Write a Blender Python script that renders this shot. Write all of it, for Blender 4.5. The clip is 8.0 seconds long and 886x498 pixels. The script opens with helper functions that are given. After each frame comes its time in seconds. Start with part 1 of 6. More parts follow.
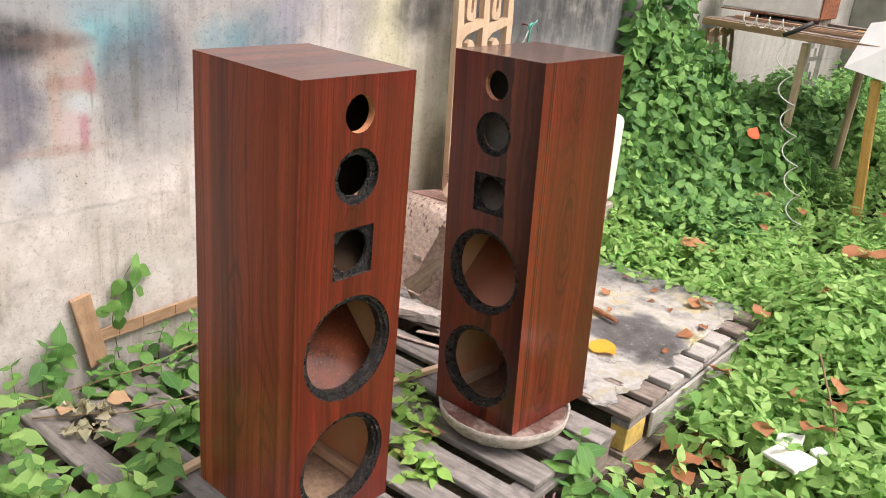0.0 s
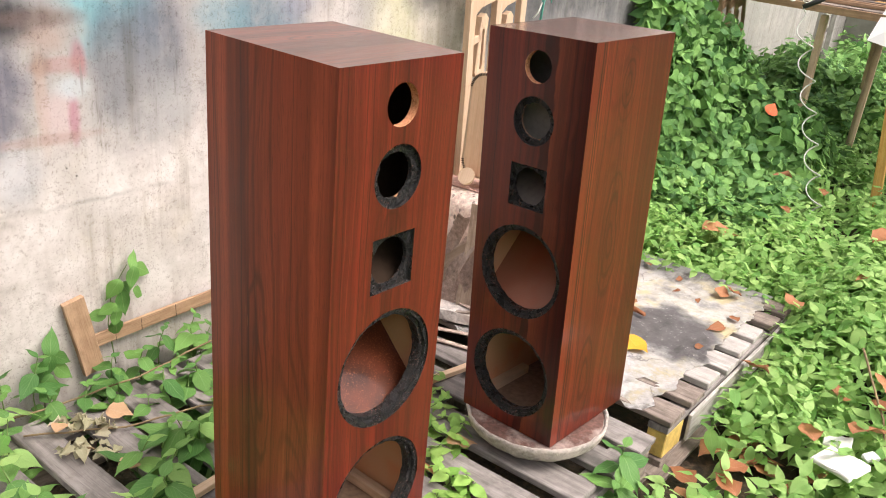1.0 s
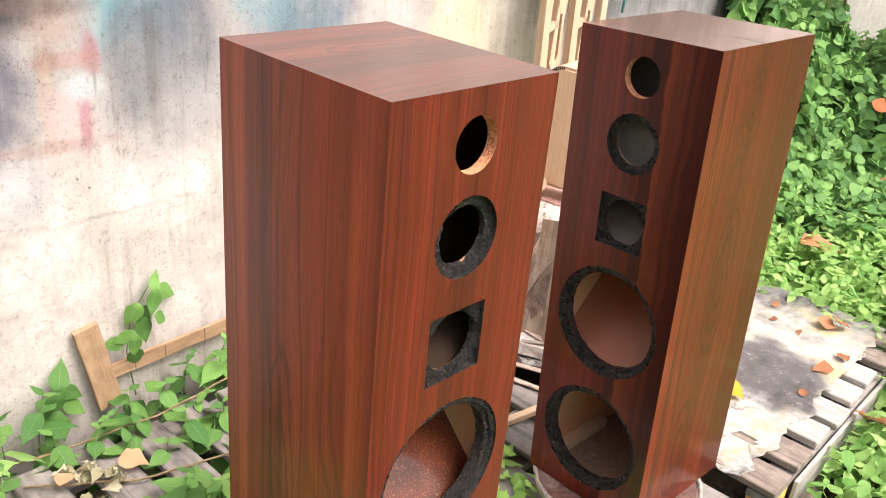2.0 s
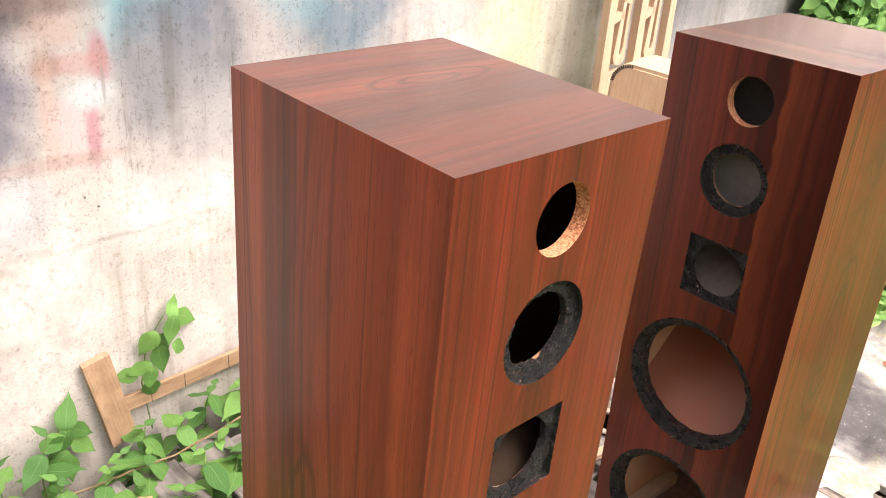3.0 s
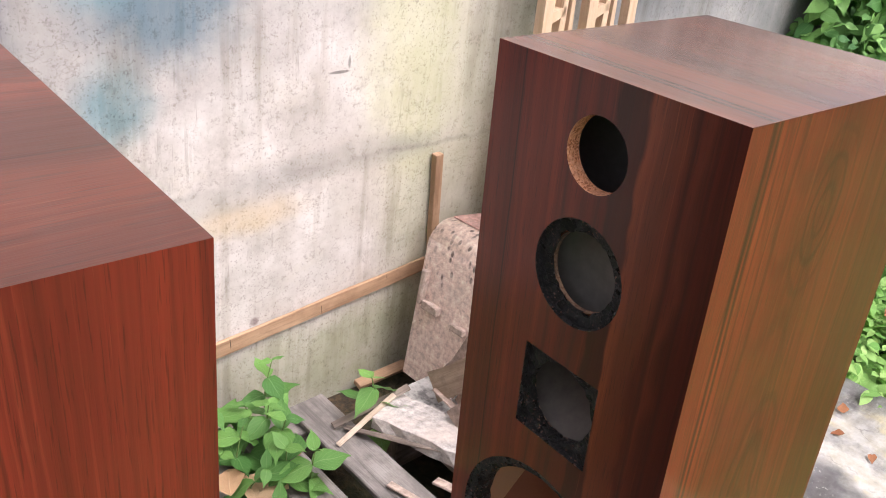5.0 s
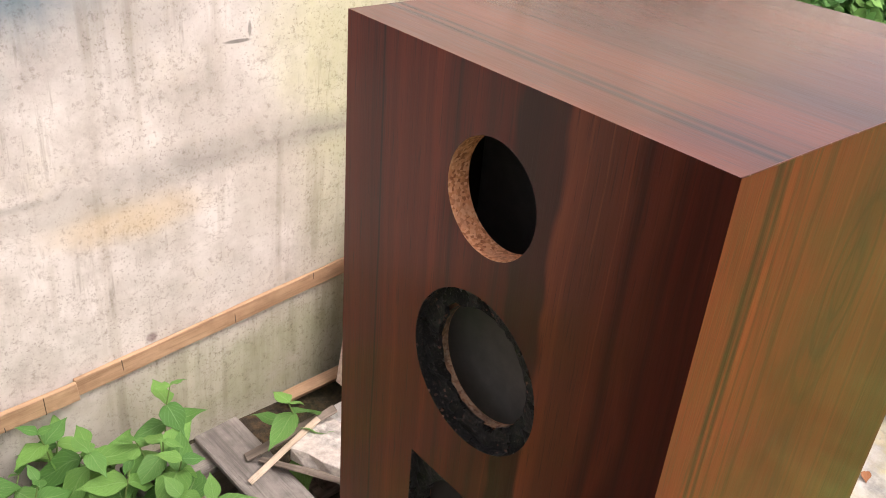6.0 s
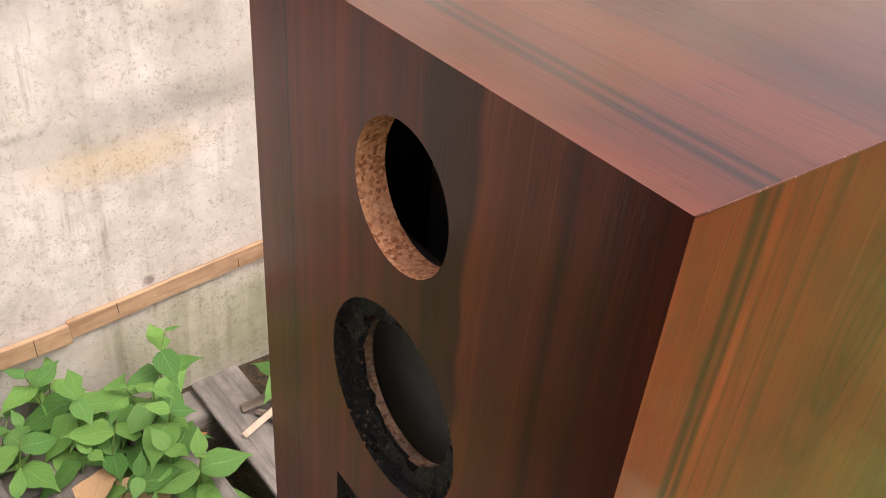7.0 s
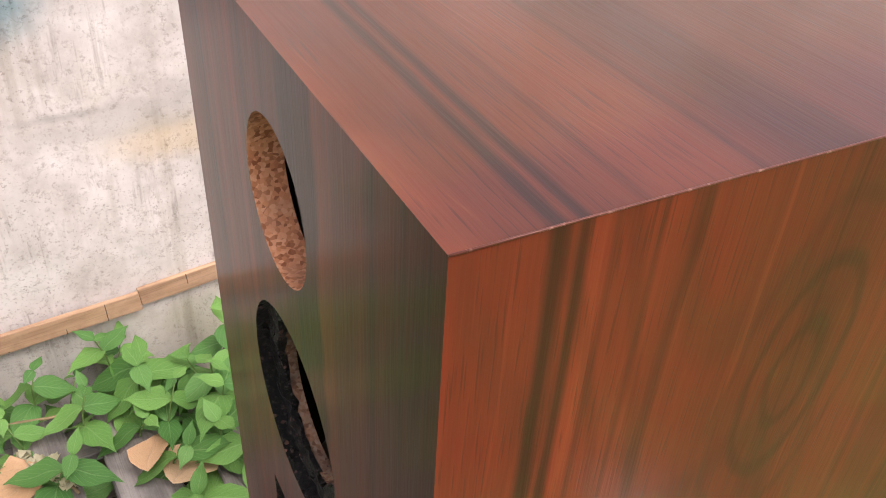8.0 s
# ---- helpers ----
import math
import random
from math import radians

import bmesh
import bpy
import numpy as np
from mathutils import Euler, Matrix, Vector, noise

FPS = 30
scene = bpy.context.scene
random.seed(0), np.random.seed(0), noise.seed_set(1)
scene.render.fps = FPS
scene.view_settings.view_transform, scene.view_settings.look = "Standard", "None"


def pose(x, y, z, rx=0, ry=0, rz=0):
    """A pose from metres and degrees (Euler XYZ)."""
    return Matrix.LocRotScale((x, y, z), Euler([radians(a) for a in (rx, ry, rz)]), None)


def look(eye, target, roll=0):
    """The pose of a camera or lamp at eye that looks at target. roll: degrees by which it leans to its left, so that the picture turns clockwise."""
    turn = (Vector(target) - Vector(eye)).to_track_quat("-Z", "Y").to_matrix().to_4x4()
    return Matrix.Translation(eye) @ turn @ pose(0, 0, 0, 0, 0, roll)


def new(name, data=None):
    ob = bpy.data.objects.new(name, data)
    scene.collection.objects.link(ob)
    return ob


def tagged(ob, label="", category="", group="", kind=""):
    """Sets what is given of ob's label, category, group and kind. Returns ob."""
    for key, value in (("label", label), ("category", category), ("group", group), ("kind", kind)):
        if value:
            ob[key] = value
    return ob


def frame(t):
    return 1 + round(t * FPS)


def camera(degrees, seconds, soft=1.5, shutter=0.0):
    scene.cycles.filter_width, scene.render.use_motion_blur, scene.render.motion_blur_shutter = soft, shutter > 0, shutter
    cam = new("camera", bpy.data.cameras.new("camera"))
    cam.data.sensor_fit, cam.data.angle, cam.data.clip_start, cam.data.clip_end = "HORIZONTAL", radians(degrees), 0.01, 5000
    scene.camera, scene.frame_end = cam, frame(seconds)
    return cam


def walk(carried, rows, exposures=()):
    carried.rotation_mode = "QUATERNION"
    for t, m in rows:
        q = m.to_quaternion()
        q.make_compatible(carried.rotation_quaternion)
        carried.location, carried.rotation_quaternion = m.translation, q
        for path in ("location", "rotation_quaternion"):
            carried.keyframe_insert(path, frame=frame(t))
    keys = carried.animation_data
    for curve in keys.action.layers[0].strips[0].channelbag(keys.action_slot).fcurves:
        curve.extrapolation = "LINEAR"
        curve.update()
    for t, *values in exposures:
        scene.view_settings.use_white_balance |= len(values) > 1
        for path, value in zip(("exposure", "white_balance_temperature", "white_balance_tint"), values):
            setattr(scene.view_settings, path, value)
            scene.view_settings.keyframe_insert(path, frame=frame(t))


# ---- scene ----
cam = camera(54.9, 8.0, 1.0)
PATH = [
    (0, (-0.254, 0.176, 1.593), (-1.404, 1.644, 0.871), 5.3),
    (0.5, (-0.395, 0.217, 1.579), (-1.488, 1.717, 0.833), 5.4),
    (1, (-0.493, 0.267, 1.568), (-1.59, 1.746, 0.788), 5.4),
    (1.5, (-0.619, 0.409, 1.568), (-1.763, 1.834, 0.755), 4.9),
    (1.7, (-0.693, 0.478, 1.559), (-1.845, 1.889, 0.732), 5.3),
    (2.8, (-0.923, 0.69, 1.563), (-2.131, 1.993, 0.643), 5.5),
    (3, (-0.991, 0.738, 1.561), (-2.197, 2.04, 0.64), 5.6),
    (3.5, (-1.089, 0.83, 1.545), (-2.275, 2.137, 0.605), 5.4),
    (4, (-1.113, 0.967, 1.522), (-2.325, 2.252, 0.583), 5.8),
    (4.5, (-1.089, 1.173, 1.493), (-2.351, 2.418, 0.566), 6.9),
    (5, (-1.086, 1.332, 1.491), (-2.332, 2.58, 0.548), 7.0),
    (5.2, (-1.109, 1.397, 1.482), (-2.338, 2.655, 0.529), 7.0),
    (6.3, (-1.266, 1.662, 1.424), (-2.402, 2.905, 0.346), 7.1),
    (6.5, (-1.273, 1.681, 1.420), (-2.396, 2.897, 0.298), 7.6),
    (7, (-1.276, 1.750, 1.416), (-2.442, 2.874, 0.244), 7.4),
    (7.5, (-1.259, 1.809, 1.416), (-2.504, 2.804, 0.208), 6.3),
    (8, (-1.245, 1.854, 1.415), (-2.548, 2.746, 0.187), 5.2),
]
walk(cam, [(t, look(eye, target, roll)) for t, eye, target, roll in PATH],
     [(0.0, 0.95, 6700, 15), (1.5, 1.28, 6700, 15), (2.6, 1.51, 6900, 17), (3.0, 1.49, 6900, 18), (3.5, 1.08, 6700, 17), (4.0, 0.88, 6700, 16), (4.5, 1.05, 6150, 18), (5.0, 1.11, 6300, 17), (6.5, 0.97, 6950, 16), (7.5, 0.98, 6950, 17), (8.0, 1.01, 6500, 18)])

# ---- world and light ----
world = bpy.data.worlds.new("world")
scene.world = world
world.use_nodes = True
wn, wl = world.node_tree.nodes, world.node_tree.links
sky = wn.new("ShaderNodeTexSky")
sky.sky_type = "NISHITA"
sky.sun_disc = False
sky.sun_elevation, sky.sun_rotation = radians(58), radians(72)
sky.dust_density = 6.0
pale = wn.new("ShaderNodeHueSaturation")
pale.inputs["Saturation"].default_value = 0.35
wl.new(sky.outputs[0], pale.inputs["Color"])
wl.new(pale.outputs[0], wn["Background"].inputs[0])
wn["Background"].inputs[1].default_value = 0.128
sun = new("sun", bpy.data.lights.new("sun", "SUN"))
sun.data.energy, sun.data.angle, sun.data.color = 1.0, radians(40), (1.0, 0.95, 0.88)
sun.matrix_world = look((2.6, 3.4, 7.0), (-1.5, 2, 0))

# ---- helpers for building ----
def link_mesh(name, me, parent=None, label="", category="", group="", kind=""):
    ob = new(name, me)
    if parent is not None:
        ob.parent = parent
    return tagged(ob, label, category, group, kind)


def to_mesh(name, bm, *materials):
    bmesh.ops.recalc_face_normals(bm, faces=bm.faces)
    me = bpy.data.meshes.new(name)
    bm.to_mesh(me)
    bm.free()
    for m in materials:
        me.materials.append(m)
    return me


def part(name, bm, material, parent, label=""):
    mats = material if isinstance(material, (list, tuple)) else [material]
    return link_mesh(name, to_mesh(name, bm, *mats), parent, label)


def holder(name, m, label, category, group="", kind=""):
    ob = new(name)
    ob.matrix_world = m
    ob.empty_display_size = 0.05
    return tagged(ob, label, category, group, kind)


def grain_uv(bm, axis=0, shift=0.0):
    """UVs in metres, the grain along v."""
    uv = bm.loops.layers.uv.verify()
    others = [i for i in range(3) if i != axis]
    for f in bm.faces:
        n = [abs(c) for c in f.normal]
        if n[axis] > 0.8:
            a, b = others
        else:
            a = others[0] if n[others[0]] < n[others[1]] else others[1]
            b = axis
        for lp in f.loops:
            lp[uv].uv = (lp.vert.co[a] + shift, lp.vert.co[b] + shift * 3)


def block(lo, hi, bevel=0.002, axis=0, jitter=0.0, seed=0, cuts=0):
    bm = bmesh.new()
    bmesh.ops.create_cube(bm, size=1)
    for v in bm.verts:
        v.co = Vector([lo[i] + (v.co[i] + 0.5) * (hi[i] - lo[i]) for i in range(3)])
    if cuts:
        longest = [e for e in bm.edges if abs((e.verts[0].co - e.verts[1].co)[axis]) > 1e-5]
        bmesh.ops.subdivide_edges(bm, edges=longest, cuts=cuts)
    if jitter:
        rnd = random.Random(seed)
        for v in bm.verts:
            v.co += Vector([rnd.uniform(-jitter, jitter) for _ in range(3)])
    if bevel:
        sharp = [e for e in bm.edges if e.is_manifold and e.calc_face_angle(0) > 0.6]
        bmesh.ops.bevel(bm, geom=sharp, offset=bevel, segments=1, affect="EDGES")
    bm.normal_update()
    grain_uv(bm, axis, seed * 0.37)
    return bm


def tube(points, radius, sides=6, taper=1.0):
    """A round bar along points."""
    bm = bmesh.new()
    rings = []
    pts = [Vector(p) for p in points]
    for i, p in enumerate(pts):
        d = (pts[min(i + 1, len(pts) - 1)] - pts[max(i - 1, 0)]).normalized()
        a = d.orthogonal().normalized() if i == 0 else (last - d * last.dot(d)).normalized()
        last = a
        b = d.cross(a)
        r = radius * (1 + (taper - 1) * i / max(1, len(pts) - 1))
        rings.append([bm.verts.new(p + r * (math.cos(t) * a + math.sin(t) * b)) for t in (2 * math.pi * k / sides for k in range(sides))])
    for r0, r1 in zip(rings, rings[1:]):
        for k in range(sides):
            f = bm.faces.new((r0[k], r0[(k + 1) % sides], r1[(k + 1) % sides], r1[k]))
            f.smooth = True
    bm.faces.new(rings[0][::-1])
    bm.faces.new(rings[-1])
    bm.normal_update()
    grain_uv(bm, 2)
    return bm


def axes(o, X, Z):
    X, Z = Vector(X).normalized(), Vector(Z)
    Y = Z.cross(X).normalized()
    Z = X.cross(Y)
    m = Matrix((X, Y, Z)).transposed().to_4x4()
    m.translation = o
    return m


# ---- materials ----
class Nodes:
    """A short way to write a node tree."""

    def __init__(self, name):
        self.m = bpy.data.materials.new(name)
        self.m.use_nodes = True
        self.t = self.m.node_tree
        self.b = self.t.nodes["Principled BSDF"]

    def add(self, kind, **inputs):
        n = self.t.nodes.new("ShaderNode" + kind)
        for k, v in inputs.items():
            self.put(n, k.replace("_", " "), v)
        return n

    def put(self, n, key, v):
        s = n.inputs[int(key[1:])] if key[0] == "I" and key[1:].isdigit() else n.inputs[key]
        if isinstance(v, bpy.types.NodeSocket):
            self.t.links.new(v, s)
        elif isinstance(v, (tuple, list)) and len(v) == 3 and s.type == "RGBA":
            s.default_value = (*v, 1)
        else:
            s.default_value = v

    def coords(self, which="UV", scale=(1, 1, 1), spread=0.0):
        c = self.add("TexCoord").outputs[which]
        if spread:
            r = self.add("ObjectInfo").outputs["Random"]
            k = self.math("MULTIPLY", r, spread)
            c = self.vec("ADD", c, self.add("CombineXYZ", X=k, Y=k, Z=k).outputs[0])
        return self.add("Mapping", Vector=c, Scale=scale).outputs[0]

    def math(self, op, a, b=0.0, clamp=False):
        n = self.add("Math", I0=a, I1=b)
        n.operation, n.use_clamp = op, clamp
        return n.outputs[0]

    def vec(self, op, a, b):
        n = self.add("VectorMath", I0=a, I1=b)
        n.operation = op
        return n.outputs["Value" if op in ("LENGTH", "DISTANCE") else "Vector"]

    def noise(self, vector, scale=5.0, detail=4.0, rough=0.55, distort=0.0):
        return self.add("TexNoise", Vector=vector, Scale=scale, Detail=detail, Roughness=rough, Distortion=distort).outputs["Fac"]

    def ramp(self, fac, *stops):
        n = self.add("ValToRGB", Fac=fac)
        e = n.color_ramp.elements
        while len(e) < len(stops):
            e.new(0.5)
        for k, (p, c) in zip(e, stops):
            k.position = p
            k.color = (c, c, c, 1) if isinstance(c, (int, float)) else (*c, 1)
        return n.outputs[0]

    def mix(self, fac, a, b, blend="MIX"):
        n = self.t.nodes.new("ShaderNodeMix")
        n.data_type, n.blend_type = "RGBA", blend
        for s, v in ((n.inputs[0], fac), (n.inputs[6], a), (n.inputs[7], b)):
            if isinstance(v, bpy.types.NodeSocket):
                self.t.links.new(v, s)
            else:
                s.default_value = (*v, 1) if isinstance(v, tuple) else v
        return n.outputs[2]

    def bump(self, height, strength=0.3, distance=0.002, normal=None):
        n = self.add("Bump", Height=height, Strength=strength, Distance=distance)
        if normal is not None:
            self.put(n, "Normal", normal)
        return n.outputs[0]

    def done(self, color, rough=0.6, **more):
        self.put(self.b, "Base Color", color)
        self.put(self.b, "Roughness", rough)
        for k, v in more.items():
            self.put(self.b, k.replace("_", " "), v)
        return self.m




def veneer(name, depth=1.0, green=1.14, blue=1.1, contrast=1.0, lines=(), sway=0.07, cathedral=0.4, coat=0.6, zones=(), eyes=(), wobble=0.012, sheen=(0.09, 0.19), smear=0.0):
    """Glossy rosewood: the flitch's light and dark zones across the board, grain lines that sway together, nested
    cathedral figure, pores, short pale flecks and a few dark seams. zones: place across in metres and tone; eyes: place
    across and along, half width, half length, number of rings, strength."""
    k = Nodes(name)
    c = k.coords("UV", (1, 1, 1), 7.0)
    raw = k.add("TexCoord").outputs["UV"]

    def stretch(v, x, y):
        return k.add("Mapping", Vector=v, Scale=(x, y, 1)).outputs[0]
    big = k.noise(stretch(c, 5.5, 1.3), 1.0, 2.0, 0.5)
    small = k.noise(stretch(c, 30, 4), 1.0, 2.0, 0.5)
    ripple = k.noise(stretch(c, 16, 11), 1.0, 2.0, 0.5)
    shift = k.math("ADD", k.math("MULTIPLY", k.math("SUBTRACT", big, 0.5), sway), k.math("MULTIPLY", k.math("SUBTRACT", small, 0.5), 0.006))
    shift = k.math("ADD", shift, k.math("MULTIPLY", k.math("SUBTRACT", ripple, 0.5), 0.005))
    g = k.vec("ADD", c, k.add("CombineXYZ", X=shift).outputs[0])
    wide = k.noise(stretch(g, 11, 0.12), 1.0, 2.0, 0.5)
    mid = k.noise(stretch(g, 40, 0.40), 1.0, 4.0, 0.6)
    thin = k.noise(stretch(g, 180, 1.6), 1.0, 3.0, 0.62)
    pores = k.noise(stretch(c, 900, 28), 1.0, 2.0)
    flecks = k.noise(stretch(g, 520, 14), 1.0, 1.0)
    seams = k.math("ABSOLUTE", k.math("SUBTRACT", k.noise(stretch(g, 17, 0.06), 1.0, 0.0), 0.5))
    rings = k.math("SINE", k.math("MULTIPLY", k.noise(stretch(g, 5.0, 1.1), 1.0, 0.6, 0.4), 120.0))
    rings = k.math("MULTIPLY", k.ramp(rings, (0.30, 0.0), (0.95, 1.0)), k.ramp(k.noise(stretch(c, 4, 0.8), 1.0, 1.0), (0.45, 0.0), (0.62, cathedral)))
    tone = k.ramp(wide, (0.30, (0.085, 0.0120, 0.0070)), (0.50, (0.145, 0.0195, 0.0100)), (0.68, (0.205, 0.0290, 0.0140)))
    tone = k.mix(k.ramp(mid, (0.34, 0.62 * contrast), (0.54, 0.0)), tone, (0.050, 0.0085, 0.0055))
    tone = k.mix(k.ramp(mid, (0.52, 0.0), (0.72, 0.42 * contrast)), tone, (0.25, 0.040, 0.018))
    tone = k.mix(rings, tone, (0.055, 0.0100, 0.0062))
    tone = k.mix(k.ramp(thin, (0.32, 0.38 * contrast), (0.50, 0.0)), tone, (0.055, 0.0090, 0.0055))
    tone = k.mix(k.ramp(thin, (0.60, 0.0), (0.76, 0.36 * contrast)), tone, (0.31, 0.064, 0.028))
    tone = k.mix(k.ramp(seams, (0.004, 0.5 * contrast), (0.016, 0.0)), tone, (0.026, 0.0055, 0.0040))
    flat = k.add("SeparateXYZ", Vector=raw)
    wave = k.math("MULTIPLY", k.math("SUBTRACT", k.noise(stretch(c, 6, 4.5), 1.0, 3.0, 0.55), 0.5), wobble * 4)
    across = k.math("ADD", flat.outputs[0], wave)
    if zones:
        across_scaled = k.math("DIVIDE", across, 0.36)
        tone = k.mix(1.0, tone, k.ramp(across_scaled, *[(u / 0.36, z) for u, z in zones]), "MULTIPLY")
    for u, v, a, b, count, strength in eyes:
        dx = k.math("DIVIDE", k.math("SUBTRACT", across, u), a)
        dy = k.math("DIVIDE", k.math("SUBTRACT", flat.outputs[1], v), b)
        d = k.math("SQRT", k.math("ADD", k.math("MULTIPLY", dx, dx), k.math("MULTIPLY", dy, dy)))
        band = k.math("SINE", k.math("MULTIPLY", k.math("ADD", d, k.math("MULTIPLY", ripple, 0.25)), count * 6.283))
        band = k.math("MULTIPLY", k.ramp(band, (0.2, 0.0), (0.95, strength)), k.ramp(d, (0.62, 1.0), (1.0, 0.0)))
        tone = k.mix(band, tone, (0.050, 0.0090, 0.0055))
    for u, w, strength in lines:
        x = k.math("ADD", flat.outputs[0], k.math("MULTIPLY", k.math("SUBTRACT", small, 0.5), 0.003))
        x = k.math("ADD", x, k.math("MULTIPLY", wave, 0.12))
        d = k.math("DIVIDE", k.math("ABSOLUTE", k.math("SUBTRACT", x, u)), w)
        tone = k.mix(k.ramp(d, (0.25, strength), (1.0, 0.0)), tone, (0.022, 0.0060, 0.0045))
    tone = k.mix(k.ramp(pores, (0.33, 0.5), (0.42, 0.0)), tone, (0.030, 0.006, 0.004))
    tone = k.mix(k.math("MULTIPLY", k.ramp(flecks, (0.70, 0.0), (0.78, 0.2)), k.ramp(big, (0.40, 0.0), (0.60, 1.0))), tone, (0.36, 0.10, 0.05))
    blotch = k.noise(stretch(c, 7, 5), 1.0, 3.0)
    tone = k.mix(k.ramp(blotch, (0.45, 0.0), (0.75, 0.22)), tone, (0.075, 0.013, 0.008))
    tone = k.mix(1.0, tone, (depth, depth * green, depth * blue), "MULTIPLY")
    gloss = k.math("ADD", k.math("MULTIPLY", pores, 0.2), 0.36)
    relief = k.math("ADD", pores, k.math("MULTIPLY", mid, 0.5))
    wavy = k.bump(k.noise(stretch(c, 22, 3.5), 1.0, 2.0), 0.05, 0.004)
    film = k.ramp(k.noise(stretch(c, 9, 9), 1.0, 4.0), (0.35, sheen[0]), (0.7, sheen[1]))
    if smear:
        turned = k.add("Mapping", Vector=c, Rotation=(0, 0, radians(24)), Scale=(46, 5, 1)).outputs[0]
        streaks = k.math("MULTIPLY", k.ramp(k.noise(turned, 1.0, 3.0, 0.6), (0.46, 0.0), (0.66, smear)), k.ramp(k.noise(stretch(c, 5, 5), 1.0, 2.0), (0.40, 0.0), (0.60, 1.0)))
        film = k.math("ADD", film, streaks)
        wavy = k.bump(k.noise(turned, 1.0, 2.0), 0.025, 0.002, wavy)
    k.put(k.b, "Coat Normal", k.bump(pores, 0.14, 0.0004, wavy))
    return k.done(tone, gloss, Specular_IOR_Level=0.22, Coat_Weight=coat, Coat_Roughness=film, Coat_IOR=1.5, Normal=k.bump(relief, 0.14, 0.0006))


def worn_edge():
    k = Nodes("worn_veneer_edge")
    n = k.noise(k.coords("Object"), 260.0, 3.0)
    return k.done(k.mix(k.ramp(n, (0.54, 0.0), (0.70, 0.8)), (0.10, 0.022, 0.012), (0.36, 0.19, 0.14)), 0.5)


def chipboard(name="raw_chipboard", overspray=0.0):
    k = Nodes(name)
    c = k.coords("Object")
    v = k.add("TexVoronoi", Vector=c, Scale=520.0).outputs["Color"]
    chips = k.add("SeparateColor", Color=v).outputs[0]
    tone = k.ramp(chips, (0.0, (0.33, 0.105, 0.042)), (0.45, (0.68, 0.28, 0.13)), (1.0, (0.82, 0.43, 0.25)))
    tone = k.mix(k.ramp(k.noise(c, 60.0), (0.55, 0.0), (0.7, 0.5)), tone, (0.56, 0.27, 0.16))
    if overspray:
        tone = k.mix(1.0, tone, (0.52, 0.66, 0.80), "MULTIPLY")
        tone = k.mix(k.ramp(k.noise(c, 22.0, 4.0), (0.44, overspray), (0.60, 0.0)), tone, (0.012, 0.011, 0.011))
    return k.done(tone, 0.85, Normal=k.bump(chips, 0.9, 0.002))


def black_fibre():
    k = Nodes("black_painted_routing")
    c = k.coords("Object")
    a = k.noise(c, 420.0, 5.0, 0.75)
    chips = k.add("SeparateColor", Color=k.add("TexVoronoi", Vector=c, Scale=520.0).outputs["Color"])
    tone = k.ramp(a, (0.47, (0.004, 0.004, 0.0045)), (0.56, (0.013, 0.012, 0.012)), (0.70, (0.17, 0.13, 0.12)))
    tone = k.mix(k.math("MULTIPLY", k.ramp(chips.outputs[0], (0.93, 0.0), (0.95, 0.8)), k.ramp(k.noise(c, 28.0, 3.0), (0.45, 0.0), (0.58, 1.0))), tone, (0.40, 0.20, 0.15))
    return k.done(tone, k.ramp(k.noise(c, 60.0), (0.4, 0.16), (0.6, 0.5)), Normal=k.bump(k.math("ADD", a, k.math("MULTIPLY", chips.outputs[1], 0.5)), 1.0, 0.005))


def inside_board(name="oversprayed_inside_board", shade=1.0, red=1.0):
    k = Nodes(name)
    c = k.coords("Object")
    fibres = k.noise(c, 420.0, 3.0)
    cloud = k.noise(c, 7.0, 3.0)
    tone = k.ramp(cloud, (0.35, (0.46, 0.31, 0.215)), (0.6, (0.47, 0.27, 0.17)), (0.75, (0.50, 0.21, 0.11)))
    tone = k.mix(k.ramp(fibres, (0.5, 0.0), (0.7, 0.5)), tone, (0.52, 0.36, 0.26))
    tone = k.mix(1.0, tone, (shade * red, shade, shade * 0.85), "MULTIPLY")
    return k.done(tone, 0.4, Normal=k.bump(fibres, 0.3, 0.001))


def planks(name, dark, mid, light, rough=0.8, wear=0.5, wear_color=(0.5, 0.48, 0.44)):
    k = Nodes(name)
    c = k.coords("UV", (38, 2.4, 1), 9.0)
    g = k.noise(c, 1.0, 5.0, 0.6, 0.8)
    fine = k.noise(k.coords("UV", (400, 9, 1), 9.0), 1.0, 3.0)
    blot = k.noise(k.coords("UV", (9, 6, 1), 9.0), 1.0, 5.0, 0.6)
    tone = k.ramp(g, (0.3, dark), (0.5, mid), (0.72, light))
    tone = k.mix(k.math("MULTIPLY", k.ramp(blot, (0.52, 0.0), (0.72, 1.0)), wear), tone, wear_color)
    mottle = k.noise(k.coords("UV", (30, 22, 1), 9.0), 1.0, 5.0, 0.65)
    tone = k.mix(k.ramp(mottle, (0.36, 0.5), (0.52, 0.0)), tone, dark)
    tone = k.mix(k.ramp(mottle, (0.56, 0.0), (0.74, 0.35)), tone, wear_color)
    tone = k.mix(k.ramp(fine, (0.34, 0.32), (0.45, 0.0)), tone, tuple(x * 0.5 for x in dark))
    r = k.add("ObjectInfo").outputs["Random"]
    tone = k.mix(k.math("MULTIPLY", r, 0.3), tone, mid)
    return k.done(tone, rough, Normal=k.bump(k.math("ADD", g, fine), 0.5, 0.002))


